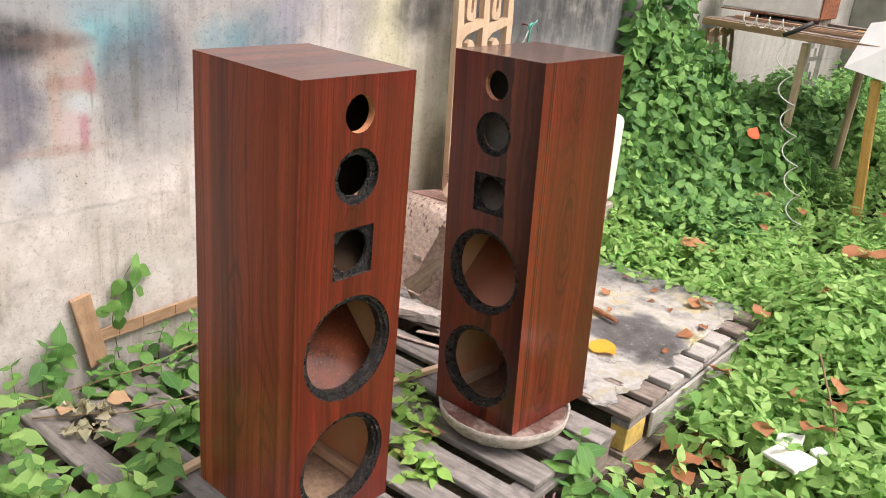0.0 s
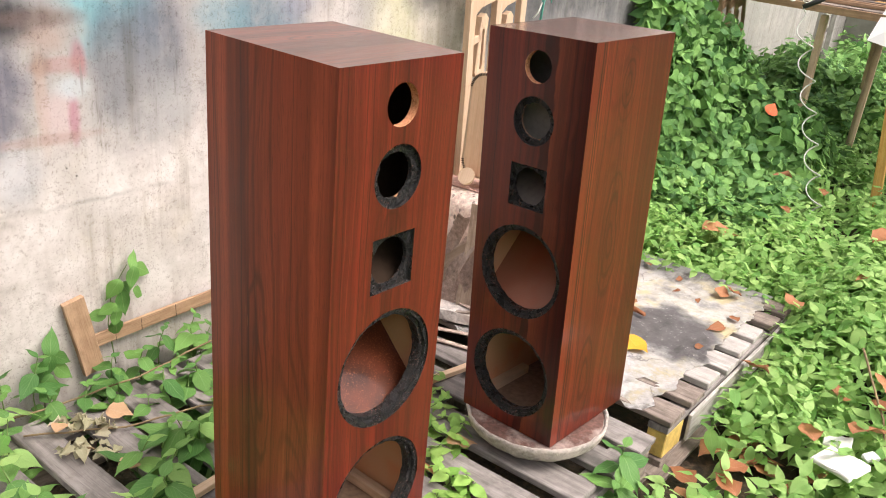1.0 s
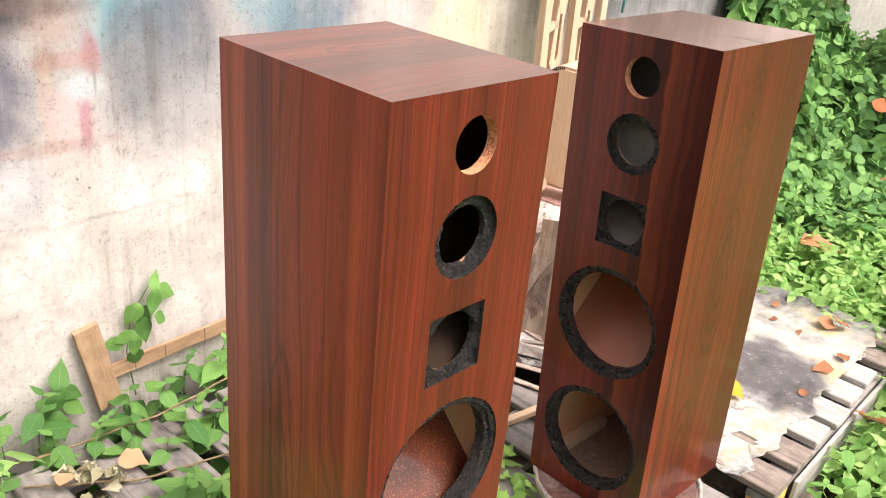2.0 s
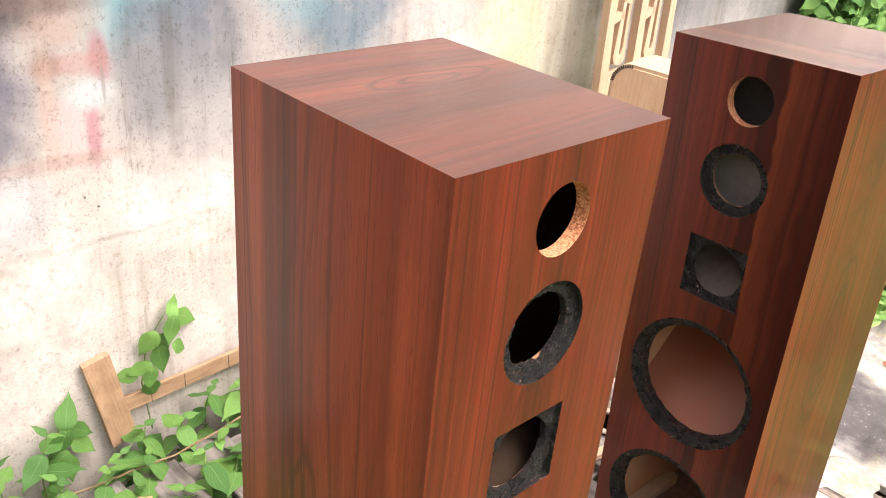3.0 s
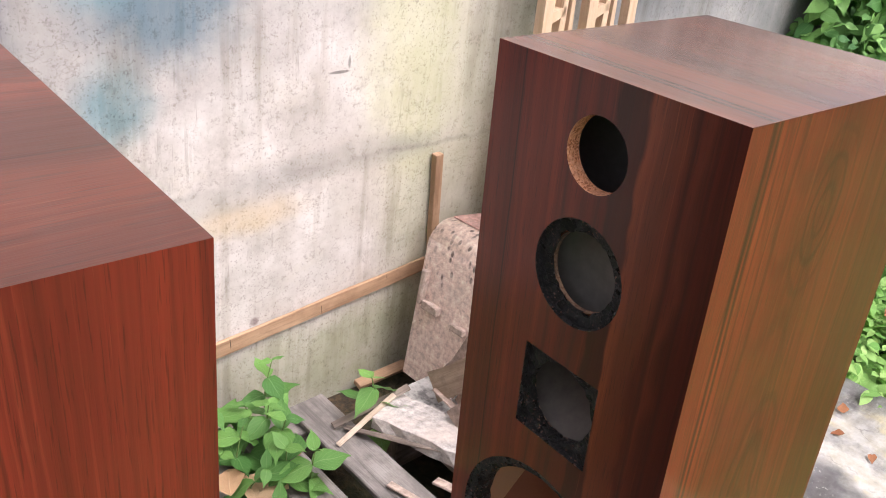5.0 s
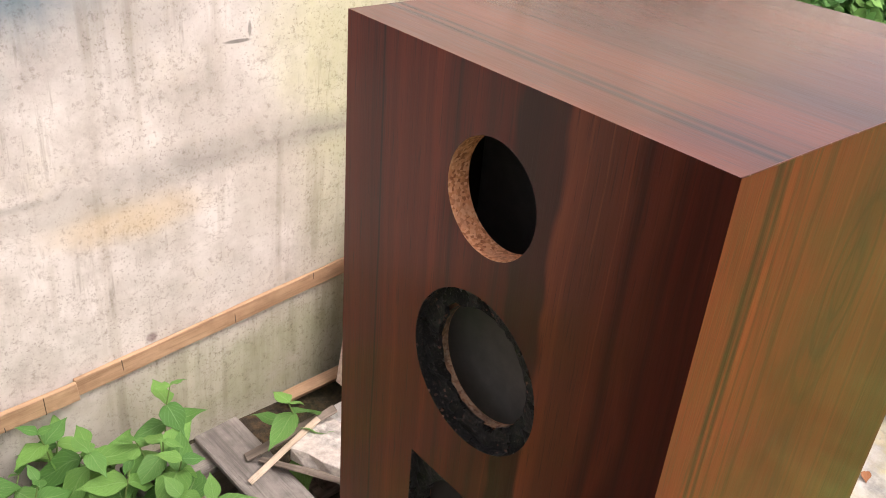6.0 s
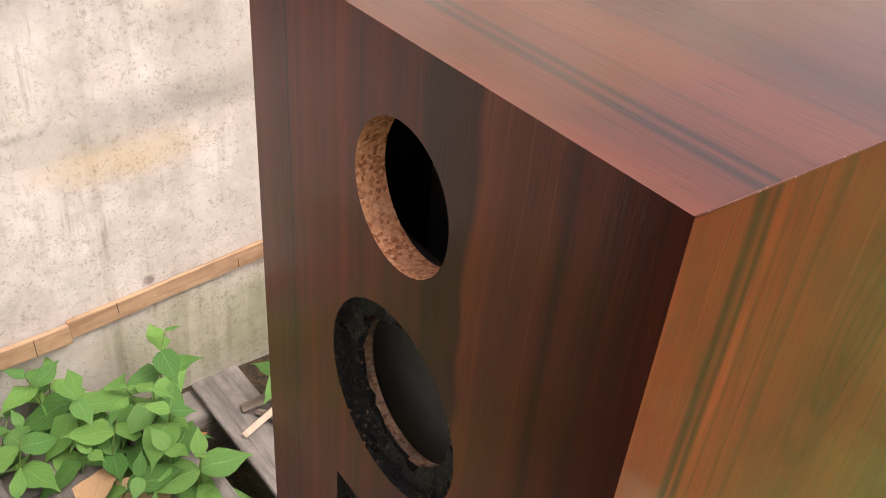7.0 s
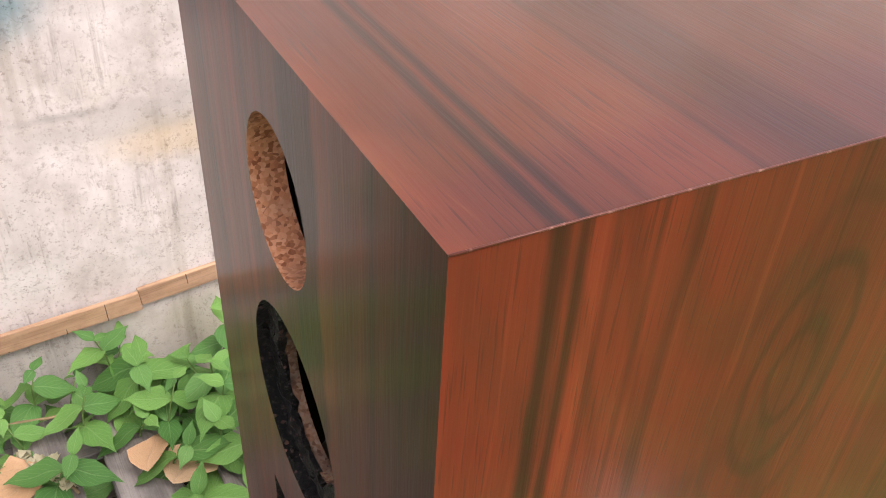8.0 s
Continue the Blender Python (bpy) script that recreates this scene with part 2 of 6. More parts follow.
def plain(name, color, rough=0.6, scale=30.0, spread=0.25, **more):
    k = Nodes(name)
    n = k.noise(k.coords("Object"), scale, 5.0, 0.6)
    lo, hi = tuple(x * (1 - spread) for x in color), tuple(min(1, x * (1 + spread)) for x in color)
    return k.done(k.ramp(n, (0.3, lo), (0.7, hi)), rough, Normal=k.bump(n, 0.25, 0.002), **more)


def painted_concrete():
    """Old whitewashed concrete: ivory and grey patches, damp, sprayed colours with soft edges, drips, pits and cracks."""
    k = Nodes("sprayed_old_concrete")
    c = k.add("TexCoord").outputs["Object"]
    sep = k.add("SeparateXYZ", Vector=c)
    big = k.noise(c, 2.2, 6.0, 0.6)
    patch = k.noise(k.vec("ADD", c, (3.7, 1.9, 5.2)), 4.6, 6.0, 0.62)
    mid = k.noise(c, 11.0, 6.0, 0.65)
    grit = k.noise(c, 64.0, 8.0, 0.78)
    runs = k.noise(k.add("Mapping", Vector=c, Scale=(1, 24, 1.3)).outputs[0], 1.0, 5.0, 0.6)
    tone = k.ramp(mid, (0.27, (0.43, 0.385, 0.35)), (0.46, (0.60, 0.545, 0.51)), (0.7, (0.74, 0.685, 0.655)))
    tone = k.mix(k.ramp(big, (0.42, 0.45), (0.56, 0.0)), tone, (0.45, 0.42, 0.38))
    tone = k.mix(k.ramp(patch, (0.52, 0.0), (0.64, 0.45)), tone, (0.75, 0.705, 0.675))
    tone = k.mix(k.ramp(patch, (0.30, 0.5), (0.44, 0.0)), tone, (0.55, 0.49, 0.39))
    wob = k.add("TexNoise", Vector=c, Scale=7.0, Detail=5.0, Roughness=0.62).outputs["Color"]
    wob = k.vec("SUBTRACT", wob, (0.5, 0.5, 0.5))

    uneven = k.math("MULTIPLY", k.ramp(k.noise(k.vec("ADD", c, (1.3, 7.1, 2.4)), 8.5, 6.0, 0.68), (0.32, 0.66), (0.54, 1.0)), k.ramp(runs, (0.36, 0.84), (0.54, 1.0)))

    def blob(tone, y, z, ry, rz, color, strength, soft=0.8, ragged=0.9):
        d = k.vec("MULTIPLY", k.vec("SUBTRACT", c, (0, y, z)), (0, 1 / ry, 1 / rz))
        d = k.vec("LENGTH", k.vec("ADD", d, k.vec("MULTIPLY", wob, (0, ragged, ragged))), (0, 0, 0))
        m = k.add("MapRange", Value=d, From_Min=1.0 + soft * 0.7, From_Max=1.0 - soft * 0.62, To_Min=0.0, To_Max=strength)
        m.interpolation_type = "SMOOTHSTEP"
        return k.mix(k.math("MULTIPLY", m.outputs[0], uneven), tone, color)

    # grey, green and ochre damp
    for b in ((1.5, 1.17, 0.9, 0.28, (0.34, 0.315, 0.31), 0.8), (2.66, 1.05, 0.14, 0.42, (0.55, 0.54, 0.27), 0.5), (2.78, 0.5, 0.16, 0.5, (0.42, 0.43, 0.26), 0.5),
              (2.5, 0.12, 0.40, 0.15, (0.32, 0.34, 0.17), 0.6), (2.2, 0.61, 0.13, 0.04, (0.60, 0.45, 0.26), 0.55),
              (2.46, 0.70, 0.28, 0.035, (0.30, 0.28, 0.26), 0.7), (2.12, 0.66, 0.16, 0.03, (0.36, 0.33, 0.29), 0.5), (2.40, 0.78, 0.10, 0.10, (0.42, 0.38, 0.34), 0.5), (2.52, 0.62, 0.10, 0.12, (0.46, 0.42, 0.36), 0.45),
              (1.3, 0.15, 0.8, 0.12, (0.42, 0.39, 0.35), 0.55), (3.06, 1.0, 0.035, 0.4, (0.10, 0.10, 0.07), 0.75), (2.96, 0.9, 0.10, 0.5, (0.36, 0.36, 0.26), 0.6), (3.1, 0.45, 0.14, 0.55, (0.27, 0.30, 0.20), 0.7)):
        tone = blob(tone, *b)
    # turquoise, blue-grey and black clouds
    for b in ((1.52, 1.25, 0.125, 0.13, (0.13, 0.40, 0.47), 0.85), (1.47, 1.15, 0.06, 0.08, (0.27, 0.47, 0.52), 0.5), (1.62, 1.14, 0.07, 0.11, (0.15, 0.22, 0.28), 0.65),
              (1.545, 1.07, 0.068, 0.145, (0.10, 0.115, 0.14), 0.85), (1.685, 1.09, 0.078, 0.155, (0.105, 0.12, 0.155), 0.82), (1.61, 0.96, 0.15, 0.15, (0.27, 0.265, 0.27), 0.65), (1.70, 0.90, 0.07, 0.10, (0.42, 0.41, 0.40), 0.5),
              (2.05, 1.13, 0.145, 0.13, (0.11, 0.18, 0.23), 0.85), (1.90, 1.17, 0.09, 0.07, (0.16, 0.31, 0.36), 0.6), (1.93, 0.905, 0.072, 0.075, (0.14, 0.26, 0.30), 0.8), (2.2, 1.30, 0.1, 0.16, (0.26, 0.26, 0.33), 0.7),
              (2.86, 1.23, 0.14, 0.10, (0.07, 0.07, 0.07), 0.88), (2.52, 1.28, 0.09, 0.2, (0.22, 0.21, 0.22), 0.6), (1.35, 1.32, 0.4, 0.08, (0.33, 0.35, 0.37), 0.6), (1.85, 1.38, 0.35, 0.08, (0.30, 0.32, 0.36), 0.65)):
        tone = blob(tone, *b)
    # purple-black block and the rusty pink strokes
    for b in ((1.16, 1.0, 0.135, 0.165, (0.125, 0.12, 0.16), 0.88, 0.5), (1.25, 0.80, 0.06, 0.08, (0.46, 0.48, 0.53), 0.5), (1.37, 1.16, 0.085, 0.055, (0.38, 0.26, 0.21), 0.7),
              (1.20, 1.19, 0.14, 0.062, (0.035, 0.035, 0.04), 0.95), (1.34, 1.185, 0.11, 0.022, (0.15, 0.105, 0.095), 0.7), (1.436, 1.07, 0.020, 0.050, (0.36, 0.15, 0.16), 0.8), (1.385, 1.065, 0.065, 0.019, (0.40, 0.22, 0.20), 0.7),
              (1.335, 1.07, 0.024, 0.032, (0.26, 0.18, 0.145), 0.75), (1.33, 0.97, 0.017, 0.11, (0.47, 0.33, 0.27), 0.6), (1.38, 0.93, 0.045, 0.06, (0.58, 0.42, 0.42), 0.6), (1.412, 0.92, 0.015, 0.058, (0.42, 0.19, 0.23), 0.75),
              (1.33, 0.876, 0.13, 0.015, (0.40, 0.26, 0.22), 0.6), (1.413, 1.002, 0.042, 0.03, (0.52, 0.60, 0.63), 0.7)):
        tone = blob(tone, *b)
    # dark grey further along, shade behind the bench painted in, then single chips and scratches
    for b in ((1.45, 1.50, 1.3, 0.20, (0.28, 0.29, 0.32), 0.6), (4.1, 1.32, 0.95, 0.40, (0.045, 0.047, 0.052), 0.95), (3.5, 1.20, 0.3, 0.3, (0.08, 0.08, 0.085), 0.9),
              (4.6, 0.9, 0.4, 0.3, (0.16, 0.16, 0.165), 0.8), (3.8, 0.9, 0.5, 0.2, (0.25, 0.25, 0.26), 0.7), (6.3, 0.75, 0.5, 0.5, (0.42, 0.41, 0.36), 0.6), (7.0, 0.9, 1.7, 0.8, (0.33, 0.33, 0.30), 0.75),
              (2.445, 0.915, 0.026, 0.0035, (0.10, 0.09, 0.08), 0.9, 0.5, 0.6), (2.47, 0.935, 0.0035, 0.014, (0.10, 0.09, 0.08), 0.8, 0.5, 0.6), (2.23, 0.325, 0.012, 0.010, (0.22, 0.16, 0.16), 0.8, 0.6), (1.379, 0.791, 0.0028, 0.0028, (0.06, 0.05, 0.05), 0.9, 0.4),
              (1.405, 0.765, 0.0028, 0.0028, (0.06, 0.05, 0.05), 0.9, 0.4), (1.44, 1.02, 0.004, 0.045, (0.24, 0.21, 0.19), 0.7, 0.6, 1.4)):
        tone = blob(tone, *b)
    seam = k.math("ABSOLUTE", k.math("SUBTRACT", k.math("ADD", sep.outputs[2], k.math("MULTIPLY", mid, 0.05)), 0.715))
    seam = k.math("MULTIPLY", k.ramp(seam, (0.002, 0.4), (0.010, 0.0)), k.ramp(k.noise(c, 3.1, 3.0), (0.42, 0.0), (0.55, 1.0)))
    tone = k.mix(seam, tone, (0.20, 0.18, 0.16))
    drip = k.math("MULTIPLY", k.ramp(runs, (0.50, 0.0), (0.66, 1.0)), k.ramp(k.noise(c, 3.4, 3.0), (0.42, 0.0), (0.58, 0.8)))
    tone = k.mix(drip, tone, (0.72, 0.69, 0.64), "MULTIPLY")
    trickle = k.noise(k.add("Mapping", Vector=c, Scale=(1, 75, 7)).outputs[0], 1.0, 4.0, 0.65)
    trickle = k.math("MULTIPLY", k.ramp(trickle, (0.56, 0.0), (0.68, 1.0)), k.ramp(k.noise(c, 5.1, 3.0), (0.54, 0.0), (0.66, 0.6)))
    tone = k.mix(trickle, tone, (0.52, 0.49, 0.45), "MULTIPLY")
    cells = k.add("TexVoronoi", Vector=k.vec("ADD", c, k.vec("MULTIPLY", wob, (0.0, 0.03, 0.03))), Scale=30.0)
    pick = k.add("SeparateColor", Color=cells.outputs["Color"])
    reach = k.math("MULTIPLY", pick.outputs[1], 0.07)
    pits = k.ramp(k.math("SUBTRACT", cells.outputs["Distance"], reach), (0.0, 1.0), (0.03, 0.0))
    pits = k.math("MULTIPLY", pits, k.ramp(pick.outputs[0], (0.84, 0.0), (0.88, 1.0)))
    tone = k.mix(k.math("MULTIPLY", pits, 0.7), tone, (0.35, 0.32, 0.30), "MULTIPLY")
    crack = k.math("ABSOLUTE", k.math("SUBTRACT", k.noise(k.add("Mapping", Vector=c, Scale=(1, 1, 1.9)).outputs[0], 1.7, 6.0, 0.65), 0.5))
    tone = k.mix(k.math("MULTIPLY", k.ramp(crack, (0.0, 0.35), (0.004, 0.0)), k.ramp(patch, (0.44, 0.0), (0.56, 1.0))), tone, (0.45, 0.42, 0.38), "MULTIPLY")
    tone = k.mix(k.ramp(grit, (0.36, 0.7), (0.46, 0.0)), tone, (0.60, 0.56, 0.53), "MULTIPLY")
    tone = k.mix(k.math("MULTIPLY", k.ramp(k.noise(c, 190.0, 2.0), (0.32, 0.55), (0.40, 0.0)), k.ramp(k.noise(c, 5.5, 3.0), (0.40, 0.25), (0.58, 1.0))), tone, (0.45, 0.41, 0.38), "MULTIPLY")
    h = k.math("ADD", k.math("MULTIPLY", mid, 0.6), k.math("MULTIPLY", grit, 0.35))
    h = k.math("SUBTRACT", h, k.math("MULTIPLY", pits, 0.6))
    return k.done(tone, 0.92, Normal=k.bump(h, 0.5, 0.004))


def leaf_material(name, low, high, vein, glow=0.3):
    k = Nodes(name)
    uv = k.add("TexCoord").outputs["UV"]
    s = k.add("SeparateXYZ", Vector=uv)
    u, v = s.outputs[0], s.outputs[1]
    au = k.math("ABSOLUTE", u)
    side = k.math("SINE", k.math("MULTIPLY", k.math("SUBTRACT", v, k.math("MULTIPLY", au, 0.5)), 42.0))
    ribs = k.math("MAXIMUM", k.ramp(au, (0.02, 1.0), (0.07, 0.0)), k.math("MULTIPLY", k.ramp(side, (0.86, 0.0), (1.0, 1.0)), 0.6))
    info = k.add("ObjectInfo").outputs["Random"]
    isl = k.add("NewGeometry").outputs["Random Per Island"]
    r = k.math("FRACT", k.math("ADD", info, isl))
    blot = k.noise(k.coords("Object"), 40.0, 3.0)
    tone = k.mix(r, low, high)
    tone = k.mix(k.ramp(blot, (0.5, 0.0), (0.8, 0.45)), tone, tuple(x * 0.55 for x in low))
    tone = k.mix(k.math("MULTIPLY", ribs, 0.20), tone, vein)
    tone = k.mix(k.ramp(k.noise(k.coords("Object"), 9.0, 5.0, 0.8), (0.62, 0.0), (0.80, 0.4)), tone, vein)
    k.done(tone, 0.55, Specular_IOR_Level=0.32, Normal=k.bump(k.math("SUBTRACT", 0.5, ribs), 0.45, 0.002))
    tr = k.add("BsdfTranslucent", Color=k.mix(0.5, tone, vein))
    out = k.t.nodes["Material Output"]
    mx = k.add("MixShader", Fac=glow, I1=k.b.outputs[0], I2=tr.outputs[0])
    k.t.links.new(mx.outputs[0], out.inputs[0])
    return k.m


def soil():
    k = Nodes("damp_soil_and_litter")
    c = k.coords("Object")
    a, b = k.noise(c, 3.0, 5.0), k.noise(c, 45.0, 5.0, 0.7)
    tone = k.ramp(b, (0.3, (0.02, 0.014, 0.009)), (0.5, (0.06, 0.042, 0.026)), (0.7, (0.14, 0.085, 0.045)))
    tone = k.mix(k.ramp(a, (0.45, 0.0), (0.65, 0.6)), tone, (0.035, 0.05, 0.016))
    return k.done(tone, 0.95, Normal=k.bump(b, 1.0, 0.02))


def splashed_sheet():
    k = Nodes("cement_splashed_grey_sheet")
    c = k.add("TexCoord").outputs["Object"]
    n1, n2, n3 = k.noise(c, 6.0, 6.0, 0.6), k.noise(c, 22.0, 6.0, 0.7), k.noise(c, 120.0, 4.0)
    tone = k.ramp(n2, (0.3, (0.26, 0.25, 0.25)), (0.7, (0.44, 0.43, 0.42)))
    wob = k.vec("SUBTRACT", k.add("TexNoise", Vector=c, Scale=9.0, Detail=5.0).outputs["Color"], (0.5, 0.5, 0.5))
    d = k.vec("LENGTH", k.vec("MULTIPLY", k.vec("ADD", k.vec("SUBTRACT", c, (-1.46, 2.95, 0.18)), k.vec("MULTIPLY", wob, (0.25, 0.25, 0))), (1, 1, 0)), (0, 0, 0))
    ring = k.ramp(d, (0.18, 0.0), (0.24, 1.0), (0.42, 1.0), (0.58, 0.0))
    paste = k.math("MULTIPLY", ring, k.ramp(n1, (0.30, 0.0), (0.46, 1.0)))
    tone = k.mix(paste, tone, k.ramp(n2, (0.35, (0.66, 0.62, 0.52)), (0.6, (0.82, 0.80, 0.76))))
    yel = k.math("MULTIPLY", paste, k.ramp(k.noise(c, 8.0, 3.0), (0.5, 0.0), (0.6, 0.8)))
    tone = k.mix(yel, tone, (0.78, 0.68, 0.38))
    tone = k.mix(k.ramp(d, (0.13, 0.55), (0.24, 0.0)), tone, (0.10, 0.085, 0.085))
    sy = k.add("SeparateXYZ", Vector=c).outputs[1]
    front = k.add("MapRange", Value=k.math("ADD", sy, k.math("MULTIPLY", k.math("SUBTRACT", n1, 0.5), 0.5)), From_Min=2.80, From_Max=2.66, To_Min=0.0, To_Max=0.9).outputs[0]
    front = k.math("MULTIPLY", front, k.ramp(n2, (0.38, 0.15), (0.5, 1.0)))
    tone = k.mix(front, tone, k.ramp(n2, (0.4, (0.60, 0.58, 0.55)), (0.6, (0.84, 0.82, 0.80))))
    paste = k.math("MAXIMUM", paste, front)
    cell = k.add("TexVoronoi", Vector=k.vec("ADD", c, k.vec("MULTIPLY", wob, (0.22, 0.22, 0))), Scale=10.0)
    cell.feature = "DISTANCE_TO_EDGE"
    crack = k.math("MULTIPLY", k.ramp(cell.outputs["Distance"], (0.01, 1.0), (0.04, 0.0)), k.ramp(n1, (0.50, 0.0), (0.60, 0.55)))
    tone = k.mix(k.math("MULTIPLY", crack, paste), tone, (0.10, 0.09, 0.085))
    stain = k.ramp(k.noise(k.add("Mapping", Vector=c, Scale=(9, 3, 1)).outputs[0], 1.0, 6.0, 0.65), (0.50, 0.0), (0.66, 0.75))
    tone = k.mix(k.math("MULTIPLY", stain, k.math("SUBTRACT", 1.0, k.math("MULTIPLY", paste, 0.6))), tone, (0.085, 0.075, 0.075))
    flakes = k.math("MULTIPLY", k.ramp(n3, (0.60, 0.0), (0.66, 1.0)), k.ramp(n2, (0.5, 0.0), (0.6, 0.7)))
    tone = k.mix(flakes, tone, (0.75, 0.72, 0.67))
    h = k.math("ADD", k.math("MULTIPLY", paste, 0.6), k.math("MULTIPLY", n3, 0.4))
    return k.done(tone, 0.85, Normal=k.bump(h, 0.7, 0.006))


def weathered_skin(name, base, dots):
    k = Nodes(name)
    c = k.add("TexCoord").outputs["Object"]
    n1, n2 = k.noise(c, 9.0, 6.0, 0.65), k.noise(c, 55.0, 5.0, 0.7)
    tone = k.ramp(n2, (0.3, tuple(x * 0.55 for x in base)), (0.5, base), (0.7, tuple(min(1, x * 1.5) for x in base)))
    tone = k.mix(k.ramp(n1, (0.5, 0.0), (0.7, 0.6)), tone, (0.62, 0.52, 0.46))
    if dots:
        v = k.add("TexVoronoi", Vector=k.add("Mapping", Vector=c, Scale=(55, 40, 32)).outputs[0], Scale=1.0).outputs["Distance"]
        z = k.add("SeparateXYZ", Vector=c).outputs[2]
        zone = k.ramp(k.math("ADD", z, k.math("MULTIPLY", n1, 0.12)), (0.30, 0.0), (0.36, 1.0))
        spot = k.math("MULTIPLY", k.ramp(v, (0.22, 1.0), (0.36, 0.0)), k.math("MULTIPLY", zone, k.ramp(k.noise(c, 16.0), (0.42, 0.0), (0.55, 1.0))))
        tone = k.mix(k.math("MULTIPLY", spot, 0.85), tone, (0.10, 0.07, 0.06))
    return k.done(tone, 0.9, Normal=k.bump(n2, 0.9, 0.006))


def lacquered_board():
    k = Nodes("lacquered_red_board")
    c = k.coords("Object")
    n, f = k.noise(c, 9.0, 3.0), k.noise(c, 380.0, 3.0)
    tone = k.ramp(n, (0.35, (0.045, 0.012, 0.006)), (0.65, (0.13, 0.030, 0.012)))
    tone = k.mix(k.ramp(f, (0.56, 0.0), (0.68, 0.6)), tone, (0.42, 0.13, 0.05))
    return k.done(tone, 0.5, Specular_IOR_Level=0.15, Coat_Weight=0.45, Coat_Roughness=0.1, Normal=k.bump(f, 0.2, 0.001))


LACQUER = lacquered_board()
BARE_FLOOR = plain("brown_inside_floor", (0.30, 0.20, 0.135), 0.8, 60.0, 0.3)
# Near-black colour stands in for the shade inside the small driver holes.
SHADE_BOARD = plain("shade_dark_backing_board", (0.034, 0.022, 0.015), 0.9, 60.0, 0.2, Specular_IOR_Level=0.05)
SLANT_FELT = plain("brown_grey_slanted_board", (0.15, 0.125, 0.105), 0.7, 60.0, 0.2)
FELT = plain("grey_backing_board", (0.19, 0.175, 0.155), 0.8, 60.0, 0.15)
VENEER_TOP = veneer("rosewood_veneer_top", 0.92, 1.5, 1.4, 0.42, ((0.125, 0.0016, 0.5), (0.27, 0.004, 0.4)), 0.10, 0.3, 0.75,
                    ((0.0, 1.0), (0.11, 1.05), (0.13, 0.72), (0.16, 0.92), (0.185, 0.60), (0.205, 1.0), (0.235, 0.95), (0.255, 0.5), (0.275, 0.62), (0.30, 0.9), (0.345, 0.85)),
                    ((0.215, 0.17, 0.035, 0.13, 3.0, 0.6), (0.155, 0.03, 0.03, 0.10, 3.0, 0.5)), sheen=(0.05, 0.11))
VENEER_LINED = veneer("rosewood_veneer_dark_lined", 0.72, 1.52, 1.05, 0.30, ((0.033, 0.0042, 0.8), (0.041, 0.0035, 0.75), (0.061, 0.003, 0.3), (0.105, 0.003, 0.35)), 0.10, 0.4, 1.0,
                      ((0.0, 1.1), (0.05, 0.95), (0.075, 1.15), (0.10, 1.1), (0.125, 0.85), (0.15, 1.05), (0.2, 0.95), (0.22, 0.75), (0.27, 0.85), (0.34, 0.75)), sheen=(0.04, 0.09), smear=0.14)
# Left sides: base colour lifted about twofold in place of light they lack.
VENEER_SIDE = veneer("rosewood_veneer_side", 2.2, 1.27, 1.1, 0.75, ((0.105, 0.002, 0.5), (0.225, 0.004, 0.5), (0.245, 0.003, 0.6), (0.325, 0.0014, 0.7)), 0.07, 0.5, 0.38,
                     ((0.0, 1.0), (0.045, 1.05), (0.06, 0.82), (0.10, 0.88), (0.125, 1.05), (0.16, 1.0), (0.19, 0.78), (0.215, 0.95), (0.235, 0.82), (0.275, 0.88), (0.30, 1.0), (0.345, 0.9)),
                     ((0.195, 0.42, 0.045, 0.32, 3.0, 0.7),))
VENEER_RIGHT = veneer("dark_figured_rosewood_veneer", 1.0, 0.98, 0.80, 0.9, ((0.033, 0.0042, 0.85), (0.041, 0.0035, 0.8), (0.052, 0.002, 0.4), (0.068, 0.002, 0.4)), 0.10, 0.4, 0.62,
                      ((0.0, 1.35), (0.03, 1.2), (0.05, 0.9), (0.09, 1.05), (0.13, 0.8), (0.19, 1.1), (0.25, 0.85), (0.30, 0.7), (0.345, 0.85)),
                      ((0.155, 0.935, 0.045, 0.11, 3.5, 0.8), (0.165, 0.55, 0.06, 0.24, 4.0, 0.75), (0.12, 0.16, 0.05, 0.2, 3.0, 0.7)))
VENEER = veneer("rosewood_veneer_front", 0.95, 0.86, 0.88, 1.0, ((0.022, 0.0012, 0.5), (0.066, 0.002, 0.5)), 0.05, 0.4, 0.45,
                ((0.0, 0.95), (0.04, 1.15), (0.075, 1.1), (0.10, 0.62), (0.125, 1.0), (0.165, 0.8), (0.19, 1.15), (0.225, 0.85), (0.25, 1.1), (0.30, 0.9)),
                ((0.14, 0.74, 0.05, 0.09, 2.5, 0.5),), 0.008)
VENEER_FRONT_DARK = veneer("dark_striped_rosewood_veneer_front", 1.05, 0.88, 0.80, 0.9, ((0.043, 0.0016, 0.75), (0.252, 0.004, 0.5), (0.275, 0.003, 0.5)), 0.04, 0.25, 0.42,
                           ((0.0, 0.75), (0.04, 0.85), (0.05, 1.0), (0.15, 1.1), (0.171, 1.0), (0.174, 0.36), (0.200, 0.40), (0.2035, (1.6, 2.5, 1.8)), (0.238, (1.35, 1.9, 1.5)), (0.25, 0.75), (0.262, (1.0, 1.3, 1.1)), (0.275, 0.5), (0.30, 0.45)), (), 0.018)
WORN, CHIP, DULL_CHIP, FIBRE, INSIDE = worn_edge(), chipboard(), chipboard("oversprayed_chipboard", 0.95), black_fibre(), inside_board(shade=1.25, red=1.12)
BROWN_BOARD = inside_board("brown_stained_inside_board", 0.42, 1.65)
